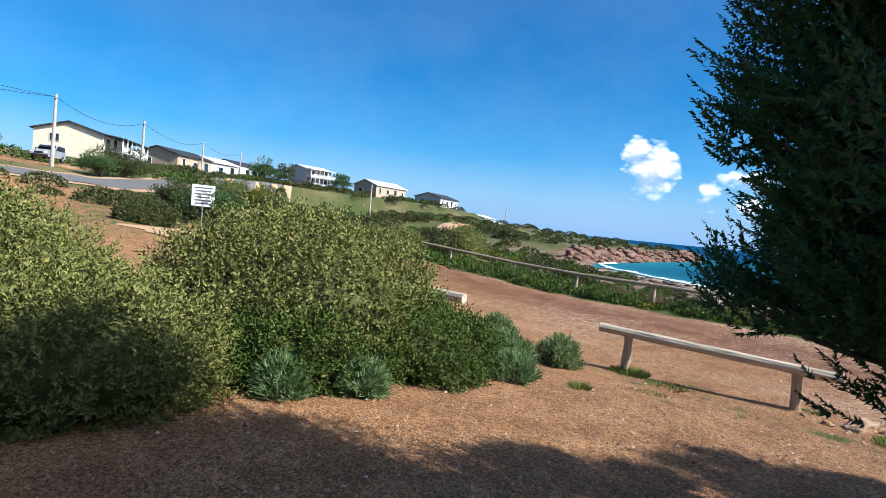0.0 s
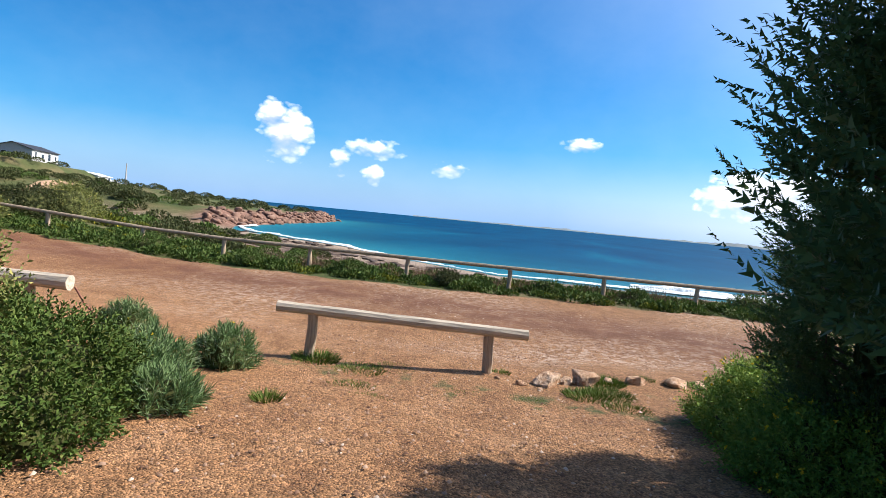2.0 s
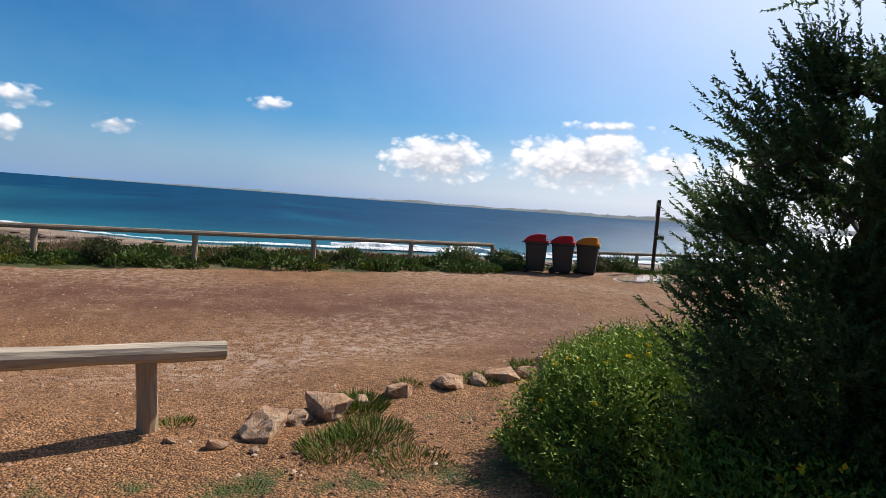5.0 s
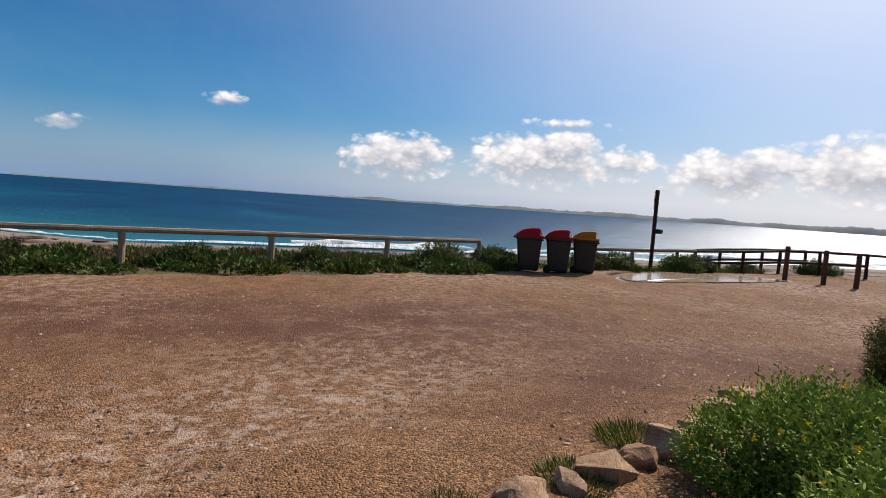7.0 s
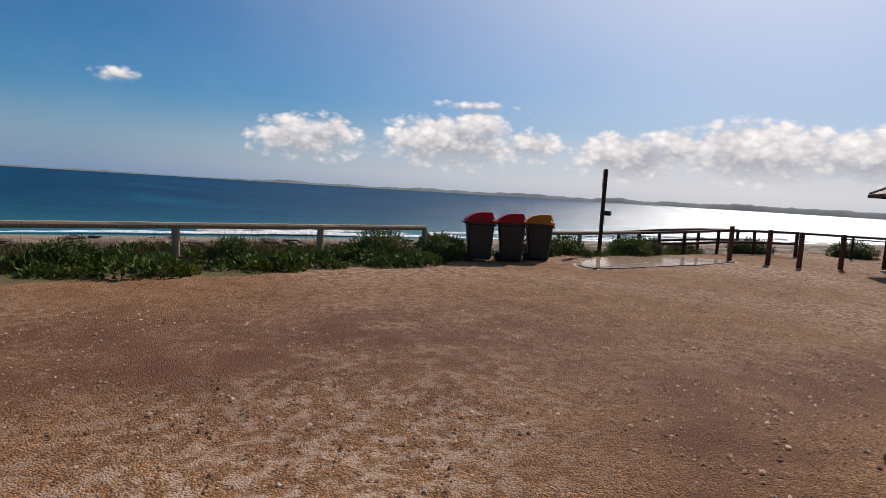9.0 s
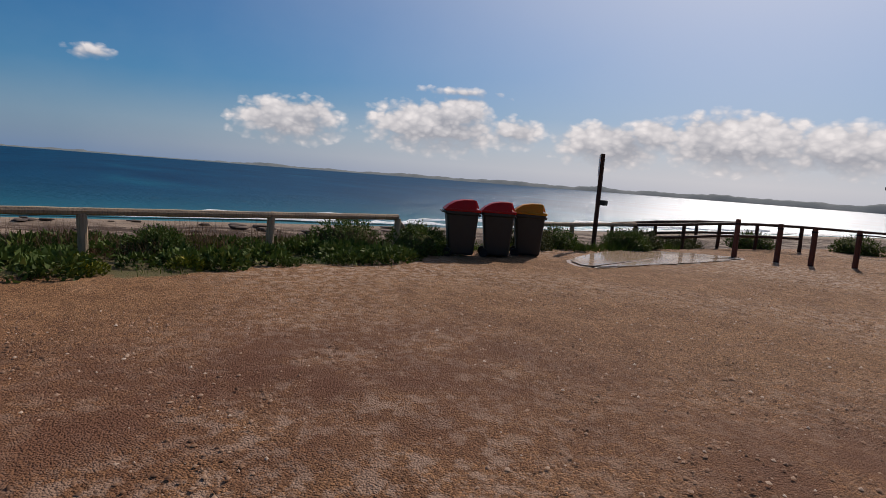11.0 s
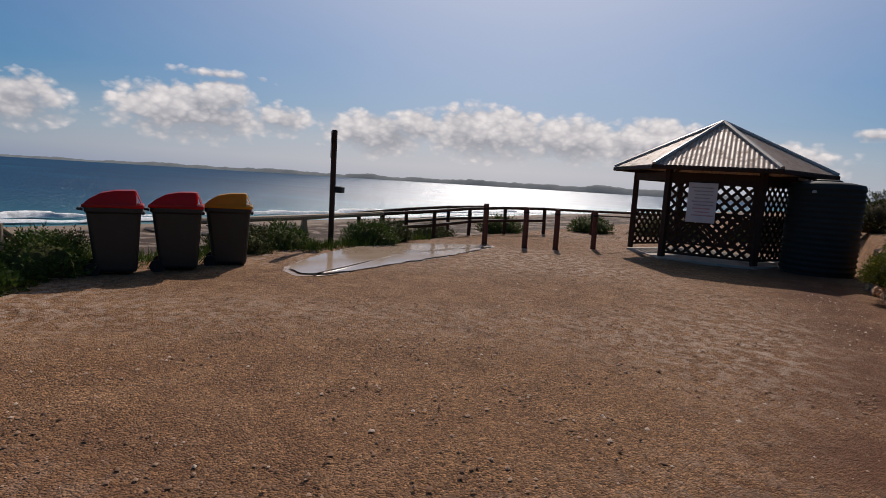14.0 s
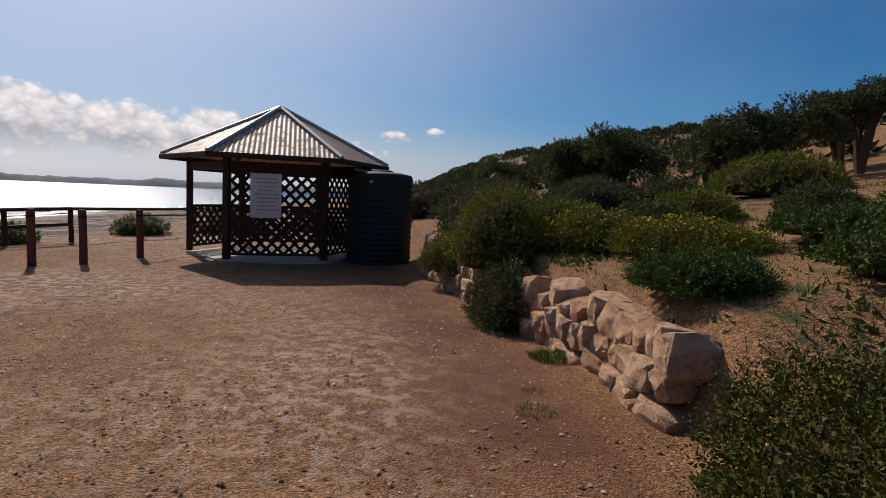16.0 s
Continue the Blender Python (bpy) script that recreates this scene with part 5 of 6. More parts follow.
LOWB = "low dark green coastal bush beside the fence"
for i, (x, y, r, h) in enumerate([(21.6, -9.6, 0.7, 0.55), (21.9, -10.9, 0.8, 0.55), (21.4, -13.2, 0.7, 0.5), (21.9, -14.4, 0.8, 0.55), (20.9, -5.9, 0.7, 0.55), (21.6, -4.6, 0.9, 0.6), (22.5, -7.0, 0.9, 0.6), (20.6, -0.9, 0.5, 0.35), (19.9, 1.8, 0.6, 0.35), (19.1, 5.0, 0.5, 0.4), (18.9, 8.2, 0.6, 0.4), (18.1, 11.4, 0.6, 0.4), (22.7, -17.6, 0.8, 0.5), (21.9, -20.6, 0.9, 0.55), (17.9, 15.0, 0.8, 0.5), (17.6, -26.4, 1.5, 0.9), (14.9, -28.6, 1.0, 0.6), (20.1, -24.6, 0.9, 0.6)]):
    bush(x, y, r, r * 0.85, h, L_GREEN if i % 3 else L_SCRUB, LOWB, 200 + i, 420, 8, (0.07, 0.034), 0.16, twigs=4, name="coastal_bush", narrow=True)


def grid_ring(nz, na):
    return np.array([(i * na + k, i * na + (k + 1) % na, (i + 1) * na + (k + 1) % na, (i + 1) * na + k) for i in range(nz - 1) for k in range(na)])


def room(x, y, low=False, z=2.0):
    """Where the trees have been kept clipped back from the path."""
    far = np.where(low | (np.asarray(x) > 4.6), 9.0, 1.28 - 0.78 * (x - 2.7) - 0.8 * sstep(1.3, 0.95, z) * sstep(2.2, 2.7, x))
    return (y < np.minimum(np.minimum(np.where(np.asarray(x) > 4.6, 9.0, 1.06), far), 0.14 + 0.342 * x)) & ((x > 0.9) | (y < -0.9))


def tree(x, y, profile, label, seed, clusters=60, csize=0.55, per=120, trunk_r=0.16, core_scale=0.52, extra=()):
    """A dark spiky coastal tree: limbs from a bent trunk, each ending in a cluster of finger-like needled sprigs.
    profile: height and crown radius pairs."""
    rng = np.random.default_rng(seed)
    t = thing("tree", label, "tree", Matrix.Translation((x, y, hz(x, y))))
    zs, rs = zip(*profile)
    top = zs[-1]
    part("trunk", Geo().tube([(0, 0, -0.2), (0.06, 0.03, top * 0.25), (-0.05, 0.06, top * 0.55), (0.03, 0.0, top * 0.95)], [trunk_r, trunk_r * 0.8, trunk_r * 0.5, 0.02], 9, 0.15, seed), M_BARK, t)
    B, D, Lg = [], [], []
    # solid filler behind the leaves; its dark colour stands in for inner shade
    core = []
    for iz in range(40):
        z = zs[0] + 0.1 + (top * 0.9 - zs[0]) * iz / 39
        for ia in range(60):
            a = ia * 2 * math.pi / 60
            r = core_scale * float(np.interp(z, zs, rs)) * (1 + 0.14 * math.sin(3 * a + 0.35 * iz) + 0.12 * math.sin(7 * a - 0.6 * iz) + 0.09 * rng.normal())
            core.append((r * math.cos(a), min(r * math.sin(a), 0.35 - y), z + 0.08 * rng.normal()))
    part("inner_filler", fast_mesh("inner_filler", core, grid_ring(40, 60), M_INNER), M_INNER, t, "solid core of the crown, coloured dark as shade")
    for i in range(clusters + len(extra)):
        z = zs[0] + (top - zs[0]) * ((i + rng.uniform(0, 1)) / clusters)
        r = float(np.interp(z, zs, rs))
        a = i * 2.39996 + rng.uniform(-0.35, 0.35)
        q = rng.uniform(0.45, 1.0) ** 0.6 * r
        c = Vector((math.cos(a) * q, math.sin(a) * q, z))
        if not room(c.x + x, c.y + y, top < 3):
            c = Vector((c.x, c.y - 0.9, z))
        if i >= clusters:
            c = Vector(extra[i - clusters]) - Vector((x, y, hz(x, y)))
            z, q, a = c.z, math.hypot(c.x, c.y), math.atan2(c.y, c.x)
            r = 0.4
        o = Vector((0, 0, max(0.1, z - 0.35 * q)))
        m = o.lerp(c, 0.5) + Vector((0, 0, -0.06 * q))
        limb = part("limb", Geo().tube([o, m, c], [0.018 + 0.014 * q, 0.012 + 0.008 * q, 0.008], 6, 0.1, i), M_BARK, t)
        s = csize * rng.uniform(0.7, 1.2) * min(1.0, 0.45 + 0.4 * r)
        out = np.array([math.cos(a), math.sin(a), 0.0])
        side = np.array([-math.sin(a), math.cos(a), 0.0])
        k = np.clip(rng.normal(size=(per, 3)), -1.5, 1.5) * (0.5, 0.42, 0.34) * s
        P = np.array(c) + out * k[:, :1] + side * k[:, 1:2] + np.array([0, 0, 1.0]) * k[:, 2:]
        keep = room(P[:, 0] + x, P[:, 1] + y, top < 3, P[:, 2] + hz(x, y))
        if i >= clusters:
            keep &= np.arange(per) < 135
        B.append(P[keep])
        D.append(unit(out * 0.75 + side * (k[:, 1:2] / s) * 1.1 + np.array([0, 0, 0.45]) + rng.normal(size=(per, 3)) * 0.35)[keep])
        Lg.append(rng.uniform(0.10, 0.24, per)[keep])
        tw = Geo()
        for p in P[keep][:10]:
            tw.tube([m.lerp(c, 0.6), m.lerp(c, 0.6).lerp(Vector(p), 0.5) - Vector((0, 0, 0.03)), p], [0.008, 0.006, 0.003], 4, 0, 0, False)
        part("twig", tw, M_BARK, limb)
    B, D, Lg = np.concatenate(B), np.concatenate(D), np.concatenate(Lg)
    V, F = sprigs(B, D, Lg, 36, 0.026, 0.014, rng, 0.85, 0.25, True)
    part("crown", fast_mesh("crown", V, F, L_DARK), L_DARK, t, "dark green needle-like leaves")
    return t


tree(2.75, -1.25, [(0.25, 0.9), (0.9, 1.5), (1.7, 2.0), (2.2, 2.0), (2.8, 1.9), (3.4, 1.8), (4.2, 1.5), (5.0, 0.9), (5.5, 0.3)], "tall dark green spiky coastal tree overhanging the path", 5, 115, 0.42, 150, core_scale=0.6,
     extra=[(2.0 + 0.27 * i + 0.1 * (k % 2), (0.5, 0.56, 0.54, 0.44, 0.3)[i] + 0.15 * ((k * 7 + i * 5) % 3 - 1), 1.35 + 0.28 * k) for k in range(8) for i in range(5)])
tree(5.78, -0.78, [(0.4, 0.4), (0.9, 0.58), (1.4, 0.62), (1.75, 0.5), (2.05, 0.25)], "smaller dark green spiky tree beside the daisy bush", 6, 40, 0.32, 105, 0.08, 0.2)
tree(5.6, -2.5, [(0.4, 0.6), (1.5, 0.85), (2.6, 0.95), (3.8, 0.8), (4.8, 0.2)], "dark green spiky coastal tree behind the daisy bush", 7, 64, 0.36, 130, 0.13, 0.4, extra=[(6.45, -1.2, 2.45), (6.5, -1.45, 2.75), (6.2, -1.5, 2.95), (6.0, -1.7, 2.7)])

# bushes on the bank behind the stone wall
YB = "rounded yellow-green flowering bush on the sandy bank"
GB = "dark green spreading bush on the sandy bank"
for i, (x, y, rx, ry, h, m, fl) in enumerate([
        (9.85, -6.6, 1.26, 1.5, 1.1, L_BANK, 0), (10.55, -12.3, 0.5, 0.65, 0.75, L_SCRUB, 0), (10.35, -13.6, 0.85, 0.85, 1.08, L_YELLOW, 60), (10.75, -15.3, 0.85, 0.95, 0.9, L_YELLOW, 30),
        (9.1, -13.0, 1.0, 0.85, 0.62, L_YELLOW, 160), (8.4, -11.7, 1.15, 0.9, 0.5, L_YELLOW, 160), (9.3, -9.9, 0.7, 0.6, 0.35, L_HERB, 0),
        (7.3, -9.4, 1.3, 1.0, 0.5, L_HERB, 0), (6.0, -7.6, 1.7, 1.4, 0.6, L_HERB, 0), (7.9, -7.9, 0.9, 0.7, 0.32, L_HERB, 0), (6.3, -11.2, 1.6, 1.2, 0.4, L_HERB, 0),
        (5.0, -11.6, 1.0, 0.9, 0.7, L_YELLOW, 40), (3.4, -9.0, 1.4, 1.1, 1.0, L_YELLOW, 60), (2.2, -10.3, 1.2, 1.0, 0.8, L_YELLOW, 30), (10.2, -16.2, 1.0, 1.1, 0.8, L_SCRUB, 0),
        (8.8, -15.8, 1.2, 1.0, 0.7, L_YELLOW, 20), (7.6, -14.6, 0.9, 0.8, 0.55, L_HERB, 0), (6.4, -15.2, 1.0, 0.9, 0.75, L_YELLOW, 20), (4.7, -14.2, 0.8, 0.7, 0.5, L_SCRUB, 0),
        (3.0, -17.5, 2.0, 1.6, 1.2, L_YELLOW, 20), (5.2, -18.5, 1.2, 1.0, 0.8, L_SCRUB, 0), (7.2, -18.6, 1.4, 1.2, 0.9, L_SCRUB, 0), (9.6, -19.8, 1.6, 1.4, 1.2, L_SCRUB, 0), (8.6, -23, 2, 1.7, 1.4, L_SCRUB, 0), (5.6, -22.5, 1.8, 1.5, 1.2, L_SCRUB, 0), (1.2, -14.0, 1.2, 1.0, 0.7, L_SCRUB, 0), (10.6, -24.6, 2.0, 1.8, 1.6, L_SCRUB, 0)]):
    near = i < 7
    if i > 2:
        rx, ry, h = rx * 0.86, ry * 0.86, h * 0.74
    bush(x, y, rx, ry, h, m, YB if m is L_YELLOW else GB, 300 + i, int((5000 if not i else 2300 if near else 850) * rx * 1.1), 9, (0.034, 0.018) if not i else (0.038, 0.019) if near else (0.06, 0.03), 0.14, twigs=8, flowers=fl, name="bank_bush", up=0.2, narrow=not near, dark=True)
strip("low green herbs and grass on the sandy bank", "bank_herbs", L_HERB, lambda g, n: clumpy(g, n, 75, 0.26, lambda r, k: (r.uniform(4, 9.7, k), r.uniform(-12.2, -6.5, k))), 10000, 0.10, 0.05, 105, 0.9)
strip("dry grass on the sandy bank", "bank_dry_grass", L_GRASS, lambda g, n: clumpy(g, n, 260, 0.25, lambda r, k: (r.uniform(0, 9.9, k), r.uniform(-22, -6.5, k))), 7000, 0.16, 0.012, 106)


def scrub_tree(x, y, r, h, seed, material, label):
    """A low wind-bent tree on the ridge: several stems and a ragged crown in clumps."""
    rng = np.random.default_rng(seed)
    t = thing("scrub_tree", label, "tree", Matrix.Translation((x, y, hz(x, y))), "trees on the ridge")
    B, D = [], []
    st = Geo()
    for i in range(6):
        a = rng.uniform(0, 6.28)
        e = Vector((math.cos(a) * r * rng.uniform(0.2, 0.9), math.sin(a) * r * rng.uniform(0.2, 0.9), h * rng.uniform(0.55, 0.85)))
        st.tube([(0, 0, -0.2), (e.x * 0.35, e.y * 0.35, e.z * 0.55), e], [0.12, 0.08, 0.03], 6, 0.1, i)
        for c in range(4):
            p = e + Vector(rng.normal(size=3)) * r * 0.25
            k = 110 if seed < 510 else 60
            q = dome_points(k, rng, -0.6)
            B.append(np.array(p) + q * rng.uniform(0.25, 0.5) * r * rng.uniform(0.6, 1, (k, 1)) * (1, 1, 0.7))
            D.append(unit(q + (0, 0, 0.6) + rng.normal(size=(k, 3)) * 0.4))
    part("trunk", st, M_BARK, t)
    V, F = sprigs(np.concatenate(B), np.concatenate(D), 0.13 * r + 0.05, 6, max(0.10, 0.075 * r), max(0.05, 0.045 * r), rng, 0.9, 0.0, True)
    part("crown", fast_mesh("crown", V, F, material), material, t)


for i in range(28):
    rg = random.Random(500 + i)
    y = -20 - rg.uniform(0, 26)
    x = rg.uniform(-24, 6) if i > 8 else rg.uniform(-20, -4)
    tall = rg.uniform(1.3, 2.2)
    if i < 10:
        x, y, tall = [(-2.6, -21.6, 3.3), (-0.4, -22.5, 1.9), (-5.0, -19.5, 3.0), (1.6, -22.3, 1.7), (3.9, -24.6, 1.8), (-9, -20, 2.4), (6.2, -25.5, 1.5), (-10, -13.5, 2.4), (-3.6, -23.5, 2.8), (3.0, -33, 2.0)][i]
    scrub_tree(x, y, rg.uniform(1.0, 1.5), tall, 500 + i, L_SCRUB, "ragged dark wind-bent tree on the ridge")


def scatter_scrub(label, name, material, n, sampler, size, leafn, leaf, seed):
    """Far scrub: many low clumps of leaves, nobody could count them."""
    rng = np.random.default_rng(seed)
    x, y = sampler(rng, n)
    z = height(x, y)
    r = size * rng.uniform(0.5, 1.5, n)
    P, D, L = [], [], []
    for k in range(n):
        q = dome_points(leafn, rng, 0.0)
        P.append(np.array([x[k], y[k], z[k]]) + q * r[k] * (1, 1, 0.62) * rng.uniform(0.75, 1.0, (leafn, 1)))
        D.append(unit(q + rng.normal(size=(leafn, 3)) * 0.6 + (0, 0, 0.3)))
        L.append(np.full(leafn, r[k]))
    P, D, L = np.concatenate(P), np.concatenate(D), np.concatenate(L)
    V, F = leaves(P, D, leaf * L, leaf * 0.7 * L, rng, 0.25, True)
    tagged(new(name, fast_mesh(name, V, F, material)), label, "scrub", kind="stuff")


def north_slope(x0, x1, y0, y1, gap=5.0):
    def f(rng, k):
        out = []
        while len(out) < k:
            x, y = rng.uniform(x0, x1), rng.uniform(y0, y1)
            if shore_distance(np.array([x]), np.array([y]))[0] > gap and x - fence_line(min(y, 30)) > (1.5 if y < 24 else -99):
                out.append((x, y))
        a = np.array(out)
        return a[:, 0], a[:, 1]
    return f


scatter_scrub("olive coastal scrub on the slope above the beach", "slope_scrub", L_SCRUB, 80, north_slope(18, 72, 14, 60, 14), 1.3, 900, 0.12, 601)
scatter_scrub("green coastal scrub on the slope above the beach", "slope_scrub", L_GREEN, 55, north_slope(18, 75, 14, 64, 12), 1.0, 800, 0.12, 602)
scatter_scrub("yellow-green scrub on the slope above the beach", "slope_scrub", L_YELLOW, 40, north_slope(20, 70, 20, 60, 14), 0.9, 700, 0.12, 603)
scatter_scrub("dark scrub on the far slope and headland", "hill_scrub", L_SCRUB, 380, north_slope(20, 205, 60, 190, 7), 1.6, 330, 0.17, 604)
scatter_scrub("low scrub on the far dunes", "dune_scrub", L_SCRUB, 420, lambda g, k: (g.uniform(-70, 9, k), g.uniform(-220, -26, k)), 2.0, 220, 0.22, 605)
scatter_scrub("olive bushes round the road and the first house", "roadside_scrub", L_SCRUB, 90, lambda g, k: (g.uniform(-30, 34, k), g.uniform(22, 46, k)), 0.9, 700, 0.12, 606)
scatter_scrub("green bushes in front of the houses", "roadside_scrub", L_GREEN, 70, lambda g, k: (g.uniform(-20, 40, k), g.uniform(66, 90, k)), 1.4, 600, 0.13, 607)
for i, (az, dist, r, h) in enumerate([(66.2, 150, 5.0, 3.6), (64.6, 158, 4.0, 3.4), (58.3, 165, 4.0, 3.6), (92.0, 70, 4.0, 5.0), (88.5, 74, 3.0, 4.0), (77.5, 66, 2.4, 1.9), (79.2, 64, 2.2, 1.6), (64.5, 85, 3.0, 3.0), (69.5, 27, 1.4, 1.5), (72.5, 29, 1.5, 1.4)]):
    scrub_tree(dist * math.cos(radians(az)), dist * math.sin(radians(az)), r * 0.8, h, 700 + i, L_SCRUB if i % 2 else L_DARK, "rounded dark tree on the slope by the houses")
scatter_scrub("olive and green scrub on the slope below the houses", "slope_scrub", L_SCRUB, 250, north_slope(14, 115, 44, 150, 10), 1.6, 300, 0.18, 608)
scatter_scrub("green scrub on the slope below the houses", "slope_scrub", L_GREEN, 120, north_slope(14, 110, 40, 130, 10), 1.3, 300, 0.17, 609)

SB = "rounded olive bush on the slope above the beach"
for i, (az, dist, r, h, m) in enumerate([(72.3, 30, 1.7, 1.6, L_SCRUB), (65.9, 46, 1.5, 1.7, L_YELLOW), (61.9, 36, 1.4, 1.0, L_SCRUB), (55.2, 29, 1.5, 1.5, L_SCRUB), (52.4, 27, 1.4, 1.2, L_SALT), (48.5, 30, 1.5, 1.3, L_SCRUB), (46.0, 31, 1.6, 1.5, L_SALT), (50.3, 36, 0.8, 0.7, L_YELLOW), (43.4, 33, 1.5, 1.3, L_SCRUB), (75.5, 24, 1.1, 0.8, L_SCRUB), (66.4, 62, 2.3, 2.0, L_SCRUB), (64.4, 64, 2.4, 2.0, L_SCRUB), (68.6, 60, 2.4, 1.9, L_GREEN)]):
    bush(dist * math.cos(radians(az)), dist * math.sin(radians(az)), r, r * 0.9, h, m, SB, 760 + i, 900, 8, (0.11, 0.05), 0.2, twigs=6, name="slope_bush", narrow=True)

for lab, m, cnt, x0, x1, size, seed in (("leafy green weeds along the beach fence", L_GREEN, 420, -1.2, 2.4, 0.32, 620), ("yellow-green leafy weeds along the beach fence", L_HERB, 170, -1.3, 1.6, 0.24, 621), ("low flowering weeds along the beach fence", L_YELLOW, 120, -1.1, 1.6, 0.22, 622)):
    scatter_scrub(lab, "fence_weeds", m, cnt, seaside(-5.6, 26, x0, x1), size, 190, 0.24, seed)

# ---- houses, poles, car and sign on the slope ----


def place(az, dist):
    """A spot at a bearing from the walk's start, in degrees from +x."""
    return dist * math.cos(radians(az)), dist * math.sin(radians(az))


def window(parent, x, y, z, w, h, axis_y=True, sill=True):
    """A framed pane in the front (axis_y) or side wall."""
    fr = 0.07
    s = (w, 0.12, h) if axis_y else (0.12, w, h)
    ob = part("window", Geo().box((x, y, z), s), M_WHITE, parent)
    p = (w - 2 * fr, 0.16, h - 2 * fr) if axis_y else (0.16, w - 2 * fr, h - 2 * fr)
    part("pane", Geo().box((x, y, z), p), M_GLASS, ob)


def gable(g, w, d, z0, rise, over=0.4, t=0.15):
    """A gable roof with its ridge along x."""
    for s in (-1, 1):
        a = [(-w / 2 - over, s * (d / 2 + over), z0 - 0.1), (w / 2 + over, s * (d / 2 + over), z0 - 0.1), (w / 2 + over, 0, z0 + rise), (-w / 2 - over, 0, z0 + rise)]
        b = [(p[0], p[1], p[2] + t) for p in a]
        g.add(a + b, [(3, 2, 1, 0), (4, 5, 6, 7), (0, 1, 5, 4), (1, 2, 6, 5), (2, 3, 7, 6), (3, 0, 4, 7)])
    return g


def house(az, dist, w, d, h, turn, wall, roof, label, rise=1.2, verandah=False, storeys=1, z=None, gable_wall=True):
    x, y = place(az, dist)
    t = thing("house", label, "house", pose(x, y, (hz(x, y) if z is None else z), 0, 0, turn), "houses on the hill")
    g = Geo().box((0, 0, h / 2 - 0.75), (w, d, h + 1.5))
    if gable_wall:
        for s in (-1, 1):
            g.add([(s * w / 2, -d / 2, h), (s * w / 2, d / 2, h), (s * w / 2, 0, h + rise), (s * (w / 2 - 0.2), -d / 2, h), (s * (w / 2 - 0.2), d / 2, h), (s * (w / 2 - 0.2), 0, h + rise)], [(0, 1, 2), (5, 4, 3)])
    part("wall", g, wall, t)
    part("roof", gable(Geo(), w, d, h, rise), roof, t)
    for k in range(storeys):
        zc = (k + 0.55) * h / storeys
        n = max(2, int(w / 3.2))
        for i in range(n):
            xx = -w / 2 + w * (i + 0.5) / n
            window(t, xx, -d / 2 - 0.02, zc, 1.5 if (i + k) % 3 else 0.9, 1.2 if (i + k) % 2 else 1.9)
        window(t, w / 2 + 0.02, 0.2 * d, zc, 1.2, 1.1, False)
        window(t, -w / 2 - 0.02, 0.2 * d, zc, 1.2, 1.1, False)
    if verandah:
        for k in range(storeys):
            zz = k * h / storeys
            part("deck", Geo().box((0, -d / 2 - 1.3, zz + 0.05 - (0.6 if k == 0 else 0)), (w, 2.5, 0.18)), M_GREYWALL, t)
            for i in range(7):
                part("post", Geo().box((-w / 2 + w * i / 6, -d / 2 - 2.45, zz + h / storeys / 2 - 0.2), (0.14, 0.14, h / storeys + 0.4)), M_WHITE, t)
            part("railing", Geo().box((0, -d / 2 - 2.45, zz + 1.0), (w, 0.06, 0.08)).box((0, -d / 2 - 2.45, zz + 0.55), (w, 0.03, 0.5)), M_WHITE, t)
        part("verandah_roof", Geo().add([(-w / 2 - 0.3, -d / 2 - 2.8, h - 0.25), (w / 2 + 0.3, -d / 2 - 2.8, h - 0.25), (w / 2 + 0.3, -d / 2, h + 0.1), (-w / 2 - 0.3, -d / 2, h + 0.1), (-w / 2 - 0.3, -d / 2 - 2.8, h - 0.12), (w / 2 + 0.3, -d / 2 - 2.8, h - 0.12), (w / 2 + 0.3, -d / 2, h + 0.23), (-w / 2 - 0.3, -d / 2, h + 0.23)], [(3, 2, 1, 0), (4, 5, 6, 7), (0, 1, 5, 4), (1, 2, 6, 5), (2, 3, 7, 6), (3, 0, 4, 7)]), roof, t)
    return t


house(80.4, 100, 13, 8.5, 4.3, 62, M_CREAM, M_ROOFDARK, "large cream two-storey house with a white-posted verandah", 1.3, True, 2, z=4.5)
house(61.6, 172, 9, 8, 5.0, 10, M_GREYWALL, M_ROOFPALE, "two-storey house with a pale roof and balcony", 1.0, True, 2)
house(54.6, 172, 15, 8, 3.2, 18, M_TAN, M_ROOFPALE, "long low tan brick house with a pale roof", 1.5)
house(48.9, 190, 15, 9, 3.0, 25, M_GREYWALL, M_ROOFDARK, "low grey house with a dark roof", 1.4)
house(44.5, 215, 12, 8, 2.6, 25, M_GREYWALL, M_ROOFPALE, "small pale house far along the hill", 0.9)
house(43.0, 240, 7, 6, 2.6, 25, M_WHITE, M_ROOFPALE, "small white house far along the hill", 0.9)
house(73.5, 120, 11, 8, 3.2, 40, M_TAN, M_ROOFDARK, "low house with a dark roof beside the road", 1.2)
house(70.9, 145, 12, 8, 3.2, 30, M_GREYWALL, M_ROOFPALE, "low grey house with a pale roof beside the road", 1.2)
house(68.3, 165, 10, 7, 3.0, 30, M_WHITE, M_ROOFDARK, "small white house beside the road", 1.1)


